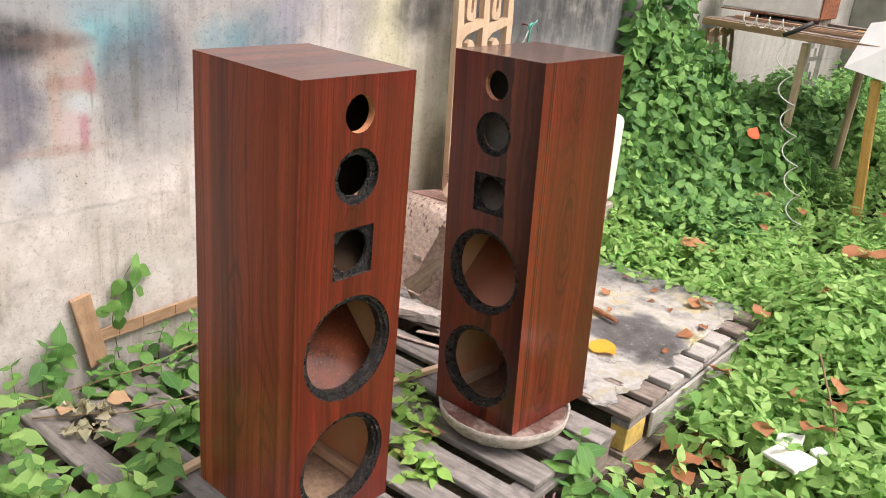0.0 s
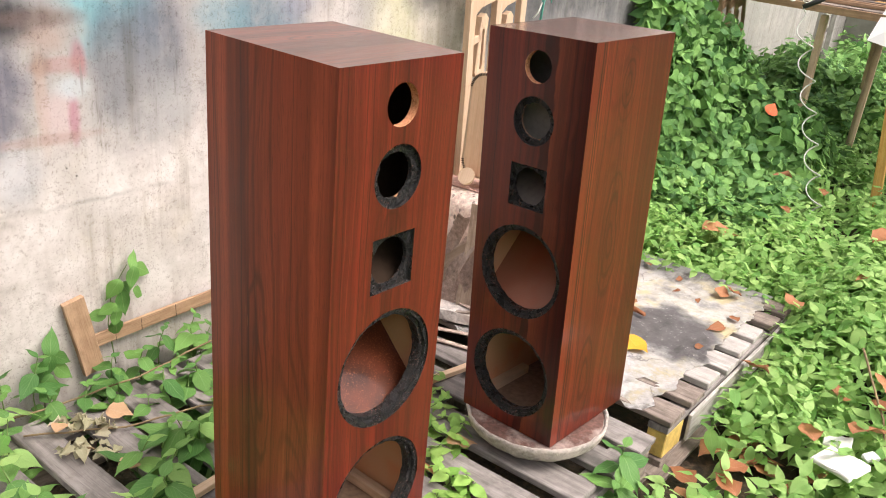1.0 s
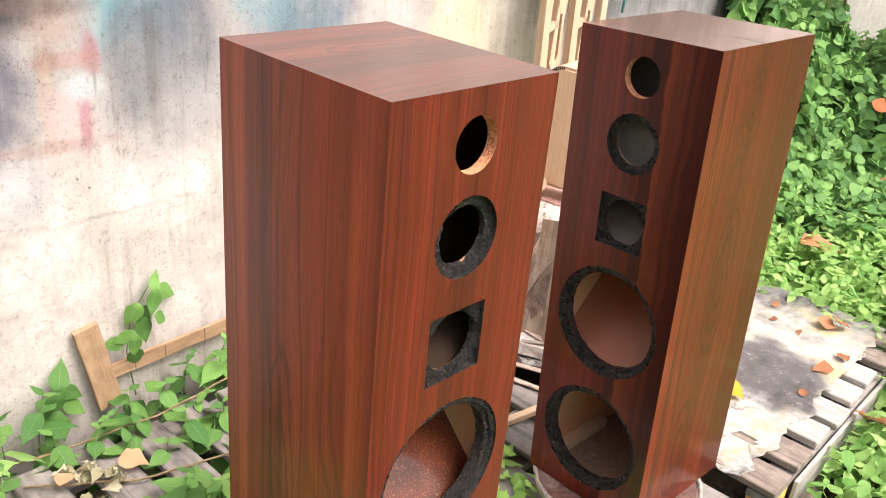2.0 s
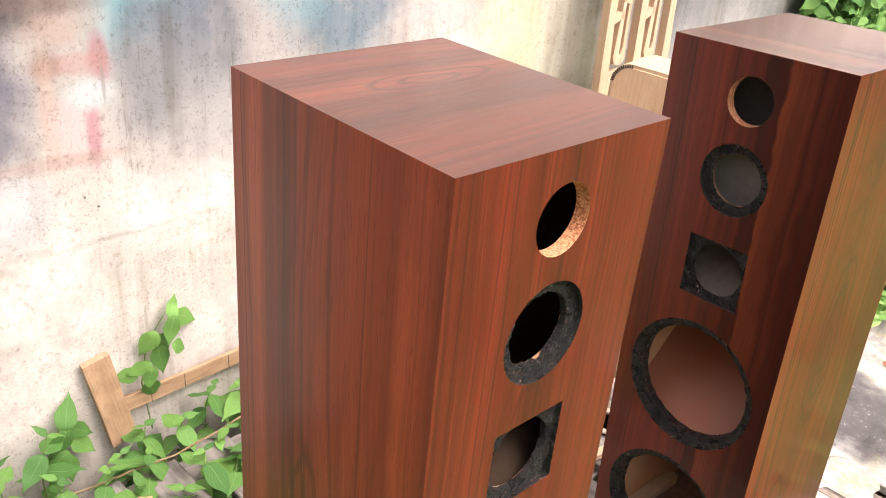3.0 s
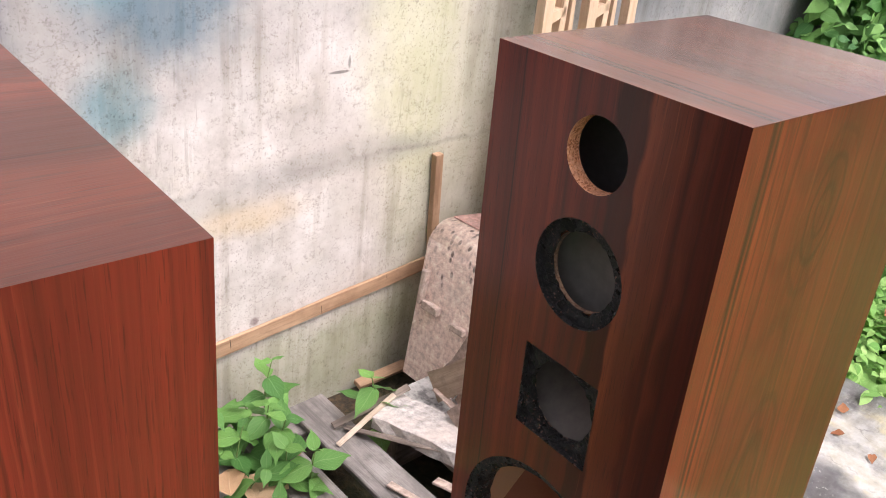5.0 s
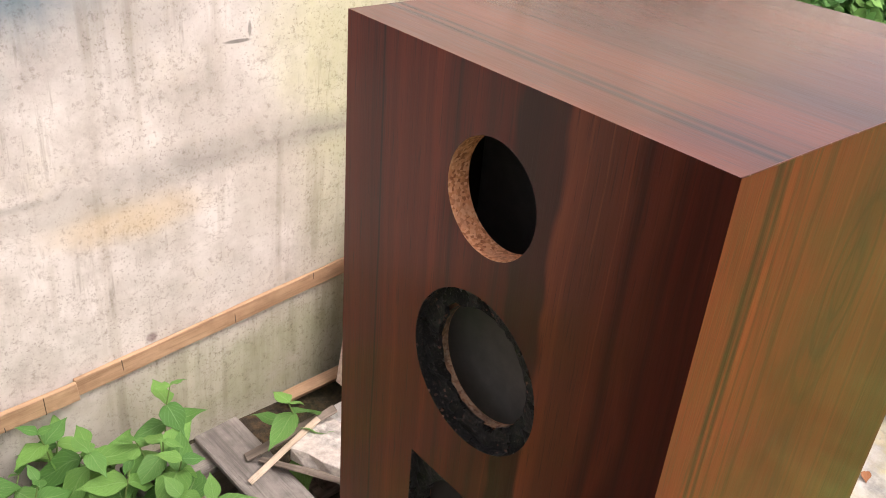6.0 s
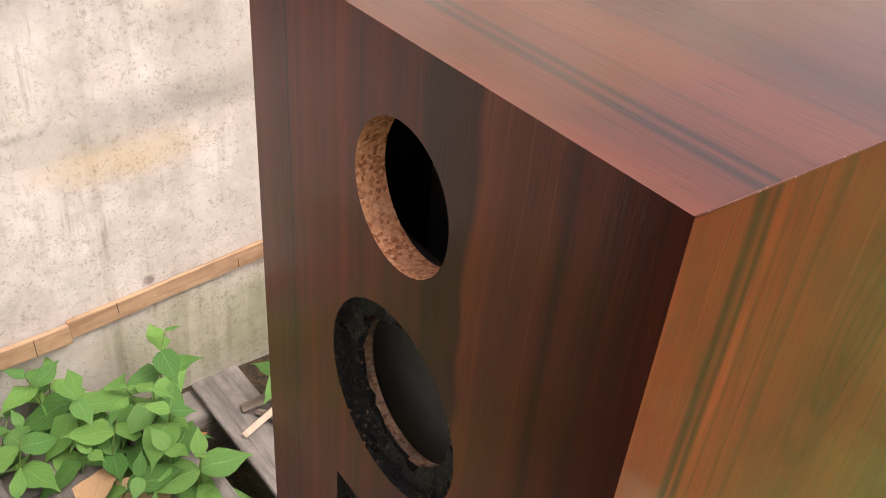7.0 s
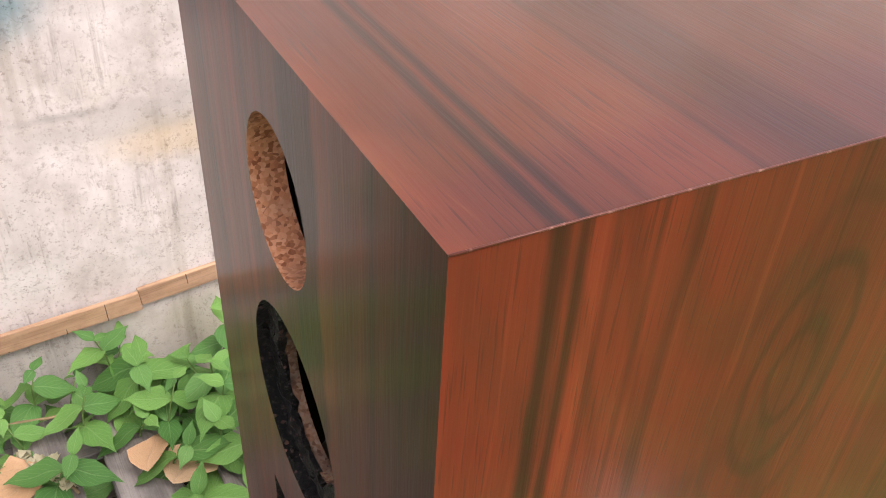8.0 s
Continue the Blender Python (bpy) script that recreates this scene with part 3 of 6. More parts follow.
GREY_WOOD = planks("weathered_grey_wood", (0.095, 0.084, 0.078), (0.23, 0.205, 0.19), (0.34, 0.31, 0.285), 0.85, 0.7, (0.42, 0.385, 0.36))
BROWN_WOOD = planks("weathered_brown_wood", (0.08, 0.06, 0.05), (0.22, 0.175, 0.145), (0.36, 0.30, 0.25), 0.85, 0.4, (0.45, 0.38, 0.32))
FENCE = planks("brown_fence_wood", (0.08, 0.045, 0.03), (0.17, 0.10, 0.065), (0.24, 0.15, 0.10), 0.85, 0.3, (0.2, 0.13, 0.09))
PALE_WOOD = planks("raw_pine", (0.27, 0.155, 0.09), (0.43, 0.265, 0.16), (0.55, 0.365, 0.235), 0.7, 0.3, (0.57, 0.39, 0.25))
# Lifted tan copy of raw plywood, brightening the box front that lies in shade.
WARM_PLY = planks("warm_tan_plywood", (0.66, 0.40, 0.24), (0.74, 0.50, 0.32), (0.79, 0.57, 0.39), 0.7, 0.3, (0.70, 0.46, 0.28))
PLY = planks("raw_plywood", (0.50, 0.34, 0.22), (0.60, 0.43, 0.295), (0.67, 0.50, 0.36), 0.7, 0.3, (0.68, 0.54, 0.40))
PALE_CLEAT = planks("clean_pale_pine", (0.55, 0.38, 0.23), (0.68, 0.49, 0.32), (0.76, 0.58, 0.40), 0.7, 0.2, (0.72, 0.55, 0.38))
ORANGE_WOOD = planks("varnished_orange_pine", (0.58, 0.28, 0.07), (0.76, 0.42, 0.12), (0.82, 0.52, 0.18), 0.55, 0.15, (0.62, 0.42, 0.2))
SPLASHED_WOOD = planks("whitewashed_old_board", (0.26, 0.24, 0.22), (0.40, 0.37, 0.34), (0.52, 0.49, 0.45), 0.9, 0.8, (0.70, 0.67, 0.62))
CONCRETE = painted_concrete()
# Grey set dark to carry the shade behind the workbench.
SHADED_CONCRETE = plain("grey_shaded_concrete", (0.30, 0.285, 0.245), 0.9, 3.0, 0.4)
SOIL, SHEET = soil(), splashed_sheet()
DARK_EDGE = plain("dark_saw_cut", (0.05, 0.035, 0.025), 0.9)
YELLOW = plain("chipped_yellow_paint", (0.60, 0.42, 0.12), 0.6, 25.0, 0.35)
WHITE = plain("dirty_white_enamel", (0.80, 0.79, 0.75), 0.4, 14.0, 0.12)
PAPER = plain("white_foam_board", (0.82, 0.81, 0.79), 0.8, 10.0, 0.06)
PINK = plain("pink_paint_drips", (0.70, 0.42, 0.44), 0.6)
RUST = plain("rust", (0.22, 0.075, 0.03), 0.9, 50.0, 0.5)
CABLE = plain("greyed_white_cable", (0.52, 0.53, 0.48), 0.4, 30.0, 0.05)
BLACK = plain("black_rubber", (0.02, 0.02, 0.02), 0.5)
TEAL = plain("teal_cord", (0.10, 0.38, 0.33), 0.6)
INK = plain("grey_ink", (0.20, 0.20, 0.22), 0.8)
TURNTABLE = weathered_skin("plaster_crusted_board", (0.12, 0.060, 0.046), False)
REDDISH = weathered_skin("red_brown_dusty_board", (0.46, 0.27, 0.23), False)
PINKISH_WOOD = weathered_skin("dusty_split_wood", (0.42, 0.32, 0.27), False)
SPLIT_WOOD = planks("split_pale_wood", (0.26, 0.19, 0.14), (0.50, 0.39, 0.30), (0.66, 0.55, 0.44), 0.85, 0.4, (0.62, 0.52, 0.44))
WHITE_CRUST = weathered_skin("white_plaster_crust", (0.43, 0.395, 0.37), False)
DUSTY = weathered_skin("dusty_perforated_board", (0.80, 0.60, 0.52), True)
STONE = weathered_skin("crusted_plaster_rim", (0.36, 0.32, 0.28), False)
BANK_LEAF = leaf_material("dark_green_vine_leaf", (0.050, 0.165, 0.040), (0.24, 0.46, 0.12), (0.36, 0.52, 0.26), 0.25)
LEAF = leaf_material("green_leaf", (0.15, 0.36, 0.075), (0.48, 0.71, 0.24), (0.46, 0.64, 0.26), 0.4)
# Leaf green lowered in colour for the shade by the far wall.
SHADE_LEAF = leaf_material("shaded_green_leaf", (0.085, 0.25, 0.055), (0.30, 0.54, 0.15), (0.40, 0.56, 0.28), 0.3)
LEAF_NEAR = leaf_material("fresh_green_leaf", (0.058, 0.17, 0.038), (0.17, 0.35, 0.08), (0.42, 0.60, 0.28), 0.15)
LIME = leaf_material("yellow_green_leaf", (0.19, 0.40, 0.07), (0.36, 0.58, 0.14), (0.5, 0.66, 0.3), 0.25)
DRY = leaf_material("dry_brown_leaf", (0.30, 0.11, 0.045), (0.46, 0.21, 0.10), (0.55, 0.33, 0.2), 0.15)
DRY_PALE = leaf_material("dry_tan_leaf", (0.55, 0.33, 0.18), (0.62, 0.42, 0.26), (0.7, 0.52, 0.36), 0.15)
WILTED = leaf_material("wilted_cream_leaf", (0.42, 0.40, 0.24), (0.58, 0.52, 0.36), (0.75, 0.72, 0.6), 0.2)
DRY_YELLOW = leaf_material("yellow_fallen_leaf", (0.72, 0.36, 0.03), (0.76, 0.41, 0.05), (0.7, 0.45, 0.12), 0.15)
DRY_RED = leaf_material("red_fallen_leaf", (0.72, 0.13, 0.04), (0.78, 0.2, 0.06), (0.8, 0.4, 0.2), 0.2)
STEM = plain("green_stem", (0.14, 0.22, 0.06), 0.6)
VINE = plain("brown_vine", (0.24, 0.17, 0.09), 0.8)

# ---- setting ----
def ground_sheet():
    """One sheet, finer near the place, with a little unevenness."""
    xs = sorted({round(-3 + 0.15 * i, 3) for i in range(41)} | {-60, -20, -8, 8, 20, 60})
    ys = sorted({round(-2 + 0.15 * i, 3) for i in range(74)} | {-60, -20, -8, 15, 25, 60})
    bm = bmesh.new()
    grid = [[bm.verts.new((x, y, 0.02 * noise.noise((x * 2, y * 2, 0)) - 0.01)) for x in xs] for y in ys]
    for a, b in zip(grid, grid[1:]):
        for i in range(len(xs) - 1):
            bm.faces.new((a[i], a[i + 1], b[i + 1], b[i])).smooth = True
    link_mesh("ground", to_mesh("ground", bm, SOIL), None, "damp brown soil with leaf litter under plants", "ground", "", "structure")


def wall(name, lo, hi, label, material=CONCRETE):
    bm = block(lo, hi, 0.004, 1)
    link_mesh(name, to_mesh(name, bm, material), None, label, "wall", "", "structure")


ground_sheet()
wall("wall_west", (-2.79, 0.55, -0.3), (-2.587, 9.2, 2.1), "old pale concrete wall with sprayed paint and damp stains")
wall("wall_north", (-2.583, 9.0, -0.3), (5.0, 9.2, 2.1), "concrete wall behind the workbench, its shade put into the grey", SHADED_CONCRETE)
# Unseen fence, added so the cabinet side mirrors brown instead of pale concrete.
bm = block((-2.75, -3.0, -0.3), (-2.62, 0.546, 2.1), 0.004, 1)
link_mesh("wall_west_fence", to_mesh("wall_west_fence", bm, FENCE), None, "unseen plain brown board fence added for warm reflections", "fence", "", "structure")
# Unseen fence, added to hold back sky light and reflections from the south.
bm = block((-2.75, -3.2, -0.3), (5.0, -3.004, 2.4), 0.004, 0)
link_mesh("wall_south", to_mesh("wall_south", bm, FENCE), None, "unseen plain brown board fence added to cut light from the south", "fence", "", "structure")


# ---- pallets ----
def pallet(x0, x1, slats, top, thick, z_ground, label, slat_material, seed, yellow=False):
    y0, y1 = slats[0][0], slats[-1][1]
    p = holder("pallet", Matrix.Translation((x0, y0, z_ground)), label, "pallet", "old pallets")
    rnd = random.Random(seed)
    for i, (a, b) in enumerate(slats):
        dx0, dx1 = rnd.uniform(-0.012, 0.012), rnd.uniform(-0.012, 0.008)
        dz = rnd.uniform(-0.003, 0.003)
        bm = block((dx0, a - y0, top - thick - z_ground + dz), (x1 - x0 + dx1, b - y0, top - z_ground + dz), 0.003, 0, 0.002, seed + i, 3)
        part("slat", bm, SPLASHED_WOOD if yellow and 2 <= i <= 5 else slat_material, p)
    h = top - thick - 0.004
    for i, fx in enumerate((0.03, 0.5, 0.97)):
        cx = fx * (x1 - x0)
        w = 0.032 if yellow and i == 2 else 0.045
        lo, hi = max(0.004, cx - w), min(x1 - x0 - 0.004, cx + w)
        for k, (a, b) in enumerate(((0.004, 0.13), (0.45 * (y1 - y0), 0.45 * (y1 - y0) + 0.13), (y1 - y0 - 0.13, y1 - y0 - 0.004))):
            part("spacer_block", block((lo, a, 0.024), (hi, b, h - 0.024 - z_ground), 0.003, 1, 0.0015, seed + 31 + i * 3 + k),
                 YELLOW if yellow and i == 2 and k == 0 else BROWN_WOOD, p)
        part("cross_board", block((lo - 0.002, 0.002, h - 0.022 - z_ground), (hi + 0.002, y1 - y0 - 0.002, h - z_ground), 0.002, 1, 0.001, seed + 50 + i), GREY_WOOD, p)
        part("bottom_board", block((lo - 0.004, -0.01, 0.0), (hi + 0.004, y1 - y0 + 0.01, 0.022), 0.002, 1, 0.001, seed + 60 + i), BROWN_WOOD, p)
    return p


SLATS_1 = [(0.80, 0.89), (0.945, 1.035), (1.085, 1.175), (1.235, 1.33), (1.37, 1.46), (1.505, 1.595), (1.64, 1.73), (1.78, 1.87), (1.915, 2.02), (2.08, 2.18), (2.235, 2.335)]
SLATS_2 = [(2.42 + 0.146 * i, 2.42 + 0.146 * i + 0.105) for i in range(8)]
first = pallet(-2.45, -1.205, SLATS_1, 0.16, 0.02, 0.0, "weathered grey wooden pallet overgrown with plants", GREY_WOOD, 3)
second = pallet(-2.33, -1.195, SLATS_2, 0.172, 0.022, 0.012, "weathered wooden pallet under a cement-splashed sheet, one block yellow", BROWN_WOOD, 5, True)
part("side_board", block((1.138, 0.14, 0.03), (1.15, 1.1, 0.125), 0.002, 1, 0.001, 77, 3), SPLASHED_WOOD, second)
for k in range(6):
    rnd = random.Random(90 + k)
    a = 0.93 + 0.05 * k + rnd.uniform(0, 0.02)
    bm = block((1.2462, a, 0.06), (1.2482, a + rnd.uniform(0.006, 0.02), 0.13 - rnd.uniform(0, 0.03)), 0.0008, 2)
    part("paint_drip", bm, PINK, first, "pale pink paint drip")


def low_beam():
    bm = block((-1.27, 2.36, -0.005), (-1.16, 3.55, 0.014), 0.003, 1, 0.002, 8, 4)
    link_mesh("beam", to_mesh("beam", bm, BROWN_WOOD), None, "flat weathered plank lying under the pallet", "plank")


low_beam()


def splashed_cover():
    """A stiff sheet with a torn edge on the far pallet."""
    bm = bmesh.new()
    nx, ny = 60, 70
    x0, y0, y1 = -2.33, 2.43, 3.56
    grid = []
    for j in range(ny + 1):
        y = y0 + (y1 - y0) * j / ny
        edge = -1.275 + 0.035 * noise.noise((0, y * 9, 3)) + 0.02 * noise.noise((0, y * 31, 5))
        row = []
        for i in range(nx + 1):
            x = x0 + (edge - x0) * i / nx
            near = max(0.0, 1 - j / 2.6)
            z = 0.1785 + 0.0025 * noise.noise((x * 8, y * 8, 0)) - 0.012 * near * (0.6 + noise.noise((x * 14, 1, 1)))
            row.append(bm.verts.new((x, y - 0.03 * near * (0.5 + noise.noise((x * 17, 0, 7))), z)))
        grid.append(row)
    for j in range(ny):
        for i in range(nx):
            mid = (grid[j][i].co + grid[j + 1][i + 1].co) / 2
            if ((mid.x + 1.345) / 0.032) ** 2 + ((mid.y - 2.575) / 0.020) ** 2 < 1.0 + 0.5 * noise.noise(mid * 60):
                continue
            bm.faces.new((grid[j][i], grid[j][i + 1], grid[j + 1][i + 1], grid[j + 1][i])).smooth = True
    bmesh.ops.solidify(bm, geom=bm.faces[:], thickness=0.005)
    bm.verts.ensure_lookup_table()
    link_mesh("cover_sheet", to_mesh("cover_sheet", bm, SHEET), None, "stiff grey sheet splashed with dried white cement on the pallet", "sheet")


splashed_cover()

# ---- loudspeaker cabinets ----
W, D, H, T = 0.300, 0.3446, 1.042, 0.019
TF = 0.017
# centre height below the top, outer size, inner radius, square or round
DRIVERS = [(0.0755, 0.0383, 0.0383, False), (0.203, 0.059, 0.0435, False), (0.366, 0.054, 0.047, True), (0.590, 0.1235, 0.107, False), (0.882, 0.1235, 0.107, False)]


def ring_loop(r, square, n=56):
    out = []
    for i in range(n):
        a = 2 * math.pi * (i + (0.0 if square else 0.5)) / n
        c, s = math.cos(a), math.sin(a)
        k = r / max(abs(c), abs(s)) if square else r
        out.append((k * c, k * s))
    return out


def holed_face(bm, rect, loops, y, material):
    """A flat face at depth y with holes."""
    edges = []
    for pts in [rect] + loops:
        vs = [bm.verts.new((x, y, z)) for x, z in pts]
        edges += [bm.edges.new((vs[i], vs[(i + 1) % len(vs)])) for i in range(len(vs))]
    made = bmesh.ops.triangle_fill(bm, use_beauty=True, use_dissolve=False, edges=edges)
    for f in made["geom"]:
        if isinstance(f, bmesh.types.BMFace):
            f.material_index = material


def front_panel():
    bm = bmesh.new()
    outer = [[(W / 2 + u, H - v + z) for u, z in ring_loop(ro, sq)] for v, ro, ri, sq in DRIVERS]
    inner = [[(W / 2 + u, H - v + z) for u, z in ring_loop(ri, False)] for v, ro, ri, sq in DRIVERS]
    holed_face(bm, [(0, 0), (W, 0), (W, H), (0, H)], outer, 0.0, 0)
    holed_face(bm, [(T, T), (W - T, T), (W - T, H - T), (T, H - T)], inner, TF, 1)
    a = [bm.verts.new(p) for p in ((0, 0, 0), (W, 0, 0), (W, 0, H), (0, 0, H))]
    b = [bm.verts.new(p) for p in ((T, TF, T), (W - T, TF, T), (W - T, TF, H - T), (T, TF, H - T))]
    for i in range(4):
        bm.faces.new((a[i], a[(i + 1) % 4], b[(i + 1) % 4], b[i])).material_index = 1
    bmesh.ops.remove_doubles(bm, verts=bm.verts[:], dist=1e-6)
    bm.normal_update()
    grain_uv(bm, 2)
    return bm


def rebate(v, ro, ri, sq, rnd, deep, worn=False):
    """The routed step round a hole, from the front face inwards."""
    bm = bmesh.new()
    n = 56
    step = 0.007
    ragged = [ri - 0.0006 + 0.0011 * noise.noise((i * 0.45, ri * 90, v)) + rnd.uniform(-0.0004, 0.0004) + (0.004 if not sq and ri < 0.05 and not worn and i in (20, 21, 22, 44, 45) else 0) for i in range(n)]
    lo = ring_loop(ro, sq)
    li = [(r * math.cos(2 * math.pi * (i + 0.5) / n), r * math.sin(2 * math.pi * (i + 0.5) / n)) for i, r in enumerate(ragged)]
    if sq:
        mid = [((a[0] * 0.5 + b[0] * 0.5), (a[1] * 0.5 + b[1] * 0.5)) for a, b in zip(lo, li)]
    else:
        mid = [((a[0] + b[0]) / 2, (a[1] + b[1]) / 2) for a, b in zip(lo, li)]
    if ri > 0.09:
        near = [(a[0] * 0.45 + b[0] * 0.55, a[1] * 0.45 + b[1] * 0.55) for a, b in zip(lo, li)]
        rows = [(lo, 0.0), (lo, step * 0.4), (mid, step * 0.4 + 0.0005), (near, step * 0.4 + 0.004), (near, step + 0.002), (li, step + 0.0032), (li, deep)]
    else:
        rows = [(lo, 0.0), (lo, step * 0.5), (lo, step), (mid, step), (li, step + 0.0012), (li, deep)]
    rings = []
    for pts, y in rows:
        jit = 0.0017 if 0 < y else 0.0
        rings.append([bm.verts.new((W / 2 + u, y + rnd.uniform(-jit, jit), H - v + z)) for u, z in pts])
    for r0, r1 in zip(rings, rings[1:]):
        for i in range(n):
            bm.faces.new((r0[i], r0[(i + 1) % n], r1[(i + 1) % n], r1[i]))
    return bm


def bore(v, r, y0, y1):
    bm = bmesh.new()
    n = 56
    rings = [[bm.verts.new((W / 2 + r * math.cos(2 * math.pi * (i + 0.5) / n), y, H - v + r * math.sin(2 * math.pi * (i + 0.5) / n))) for i in range(n)] for y in (y0, (y0 + y1) / 2, y1)]
    for r0, r1 in zip(rings, rings[1:]):
        for i in range(n):
            bm.faces.new((r0[i], r0[(i + 1) % n], r1[(i + 1) % n], r1[i])).smooth = True
    return bm


def mitred(corners_out, corners_in, axis):
    """A board with mitred edges: veneer outside, raw inside, a worn arris."""
    bm = bmesh.new()
    a = [bm.verts.new(p) for p in corners_out]
    b = [bm.verts.new(p) for p in corners_in]
    bm.faces.new(a).material_index = 0
    bm.faces.new(b[::-1]).material_index = 1
    for i in range(4):
        bm.faces.new((a[i], b[i], b[(i + 1) % 4], a[(i + 1) % 4])).material_index = 1
    bm.normal_update()
    grain_uv(bm, axis)
    return bm


def edge_strip(p, q, r=0.00045):
    """A hair-thin worn line along an arris."""
    return tube([Vector(p).lerp(Vector(q), i / 12) for i in range(13)], r, 5)


def cabinet(m, label, seed, worn):
    c = holder("speaker_cabinet", m, label, "speaker cabinet", "pair of speaker cabinets")
    rnd = random.Random(seed)
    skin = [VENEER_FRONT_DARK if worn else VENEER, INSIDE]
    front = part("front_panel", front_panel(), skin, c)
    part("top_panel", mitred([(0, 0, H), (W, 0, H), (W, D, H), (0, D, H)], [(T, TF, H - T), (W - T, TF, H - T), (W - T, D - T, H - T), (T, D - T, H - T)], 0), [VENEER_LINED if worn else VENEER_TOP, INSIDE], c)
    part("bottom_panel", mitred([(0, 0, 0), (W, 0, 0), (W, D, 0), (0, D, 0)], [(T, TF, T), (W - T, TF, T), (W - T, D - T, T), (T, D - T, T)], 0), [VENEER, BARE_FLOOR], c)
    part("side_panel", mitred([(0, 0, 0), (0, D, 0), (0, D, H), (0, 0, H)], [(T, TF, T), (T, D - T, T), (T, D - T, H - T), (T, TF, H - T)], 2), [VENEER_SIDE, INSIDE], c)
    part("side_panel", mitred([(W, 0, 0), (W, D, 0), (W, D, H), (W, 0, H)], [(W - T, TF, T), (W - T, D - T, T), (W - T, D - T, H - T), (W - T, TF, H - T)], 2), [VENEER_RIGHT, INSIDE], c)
    part("back_panel", mitred([(0, D, 0), (W, D, 0), (W, D, H), (0, D, H)], [(T, D - T, T), (W - T, D - T, T), (W - T, D - T, H - T), (T, D - T, H - T)], 2), skin, c)
    for v, ro, ri, sq in DRIVERS:
        if ro == ri:
            part("port_bore", bore(v, ri, 0.0, TF), CHIP, front, "raw orange chipboard edge of the port hole")
        else:
            part("driver_rebate", rebate(v, ro, ri, sq, rnd, 0.0115 if worn and 0.04 < ri < 0.046 else 0.029 if ri > 0.09 else TF), FIBRE, front, "rough black-painted routed rebate")
            if worn and ri < 0.046:
                part("driver_bore", bore(v, ri + 0.0002, 0.0095, TF), DULL_CHIP, front, "raw chipboard edge of the driver hole")
    part("shelf", block((T, TF, H - 0.452), (W - T, D - T, H - 0.437), 0.0, 0), INSIDE, c)
    part("chamber_back", block((T, 0.115, H - 0.436), (W - T, 0.127, H - T), 0.0, 0), FELT if worn else SHADE_BOARD, c, "board behind the small driver holes, one cabinet's darkened for shade")
    bm = block((T + 0.001, 0.0, -0.005), (W - T - 0.001, 0.130, 0.005), 0.0, 1)
    bm.transform(Matrix.Translation((0, TF + 0.006, H - 0.428)) @ Matrix.Rotation(radians(44), 4, "X"))
    if worn:
        part("backing_board", block((T + 0.004, 0.048, H - 0.300), (W - T - 0.004, 0.058, H - 0.156), 0.0, 0), FELT, c, "grey board close behind the middle hole")
    part("slanted_board", bm, SLANT_FELT if worn else SHADE_BOARD, c, "short slanting board behind the square hole")
    # Thin sheets added over the chamber walls to darken them as shade would.
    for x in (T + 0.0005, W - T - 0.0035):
        part("chamber_lining", block((x, TF + 0.0005, H - 0.434), (x + 0.003, 0.1145, H - T - 0.001), 0.0, 2), SHADE_BOARD, c, "added dark sheet standing in for shade in the small chamber")
    bm = block((T, 0.0, -0.006), (W - T, 0.375, 0.006), 0.0, 1)
    bm.transform(Matrix.Translation((0, TF + 0.004, H - 0.715)) @ Matrix.Rotation(radians(44), 4, "X"))
    part("slanted_board", bm, BROWN_BOARD if worn else LACQUER, c, "slanting inner board" if worn else "slanting red-lacquered inner board")
    for x in (T + 0.001, W - T - 0.027):
        part("cleat", block((x, 0.06, T + 0.0005), (x + 0.026, 0.24, T + 0.026), 0.002, 1, 0.0008, seed), PALE_CLEAT, c, "pale pine cleat inside the cabinet")
    if worn:
        part("worn_edge", edge_strip((W, 0.0, H), (W, D, H)), WORN, c, "scuffed pale top edge")
    return c


UP_B = Vector((-0.0359, -0.0094, 0.9993))
cabinet(axes((-1.412, 1.199, 1.3005 - H), (0.0385, 0.999, 0), (0, 0, 1)), "tall glossy rosewood-veneered speaker cabinet with empty driver holes", 11, False)
cabinet(axes(Vector((-1.677, 1.9684, 1.2763)) - H * UP_B, (0.9968, -0.0719, 0.0352), UP_B), "glossy rosewood-veneered speaker cabinet leaning slightly on a round crusted board", 12, True)


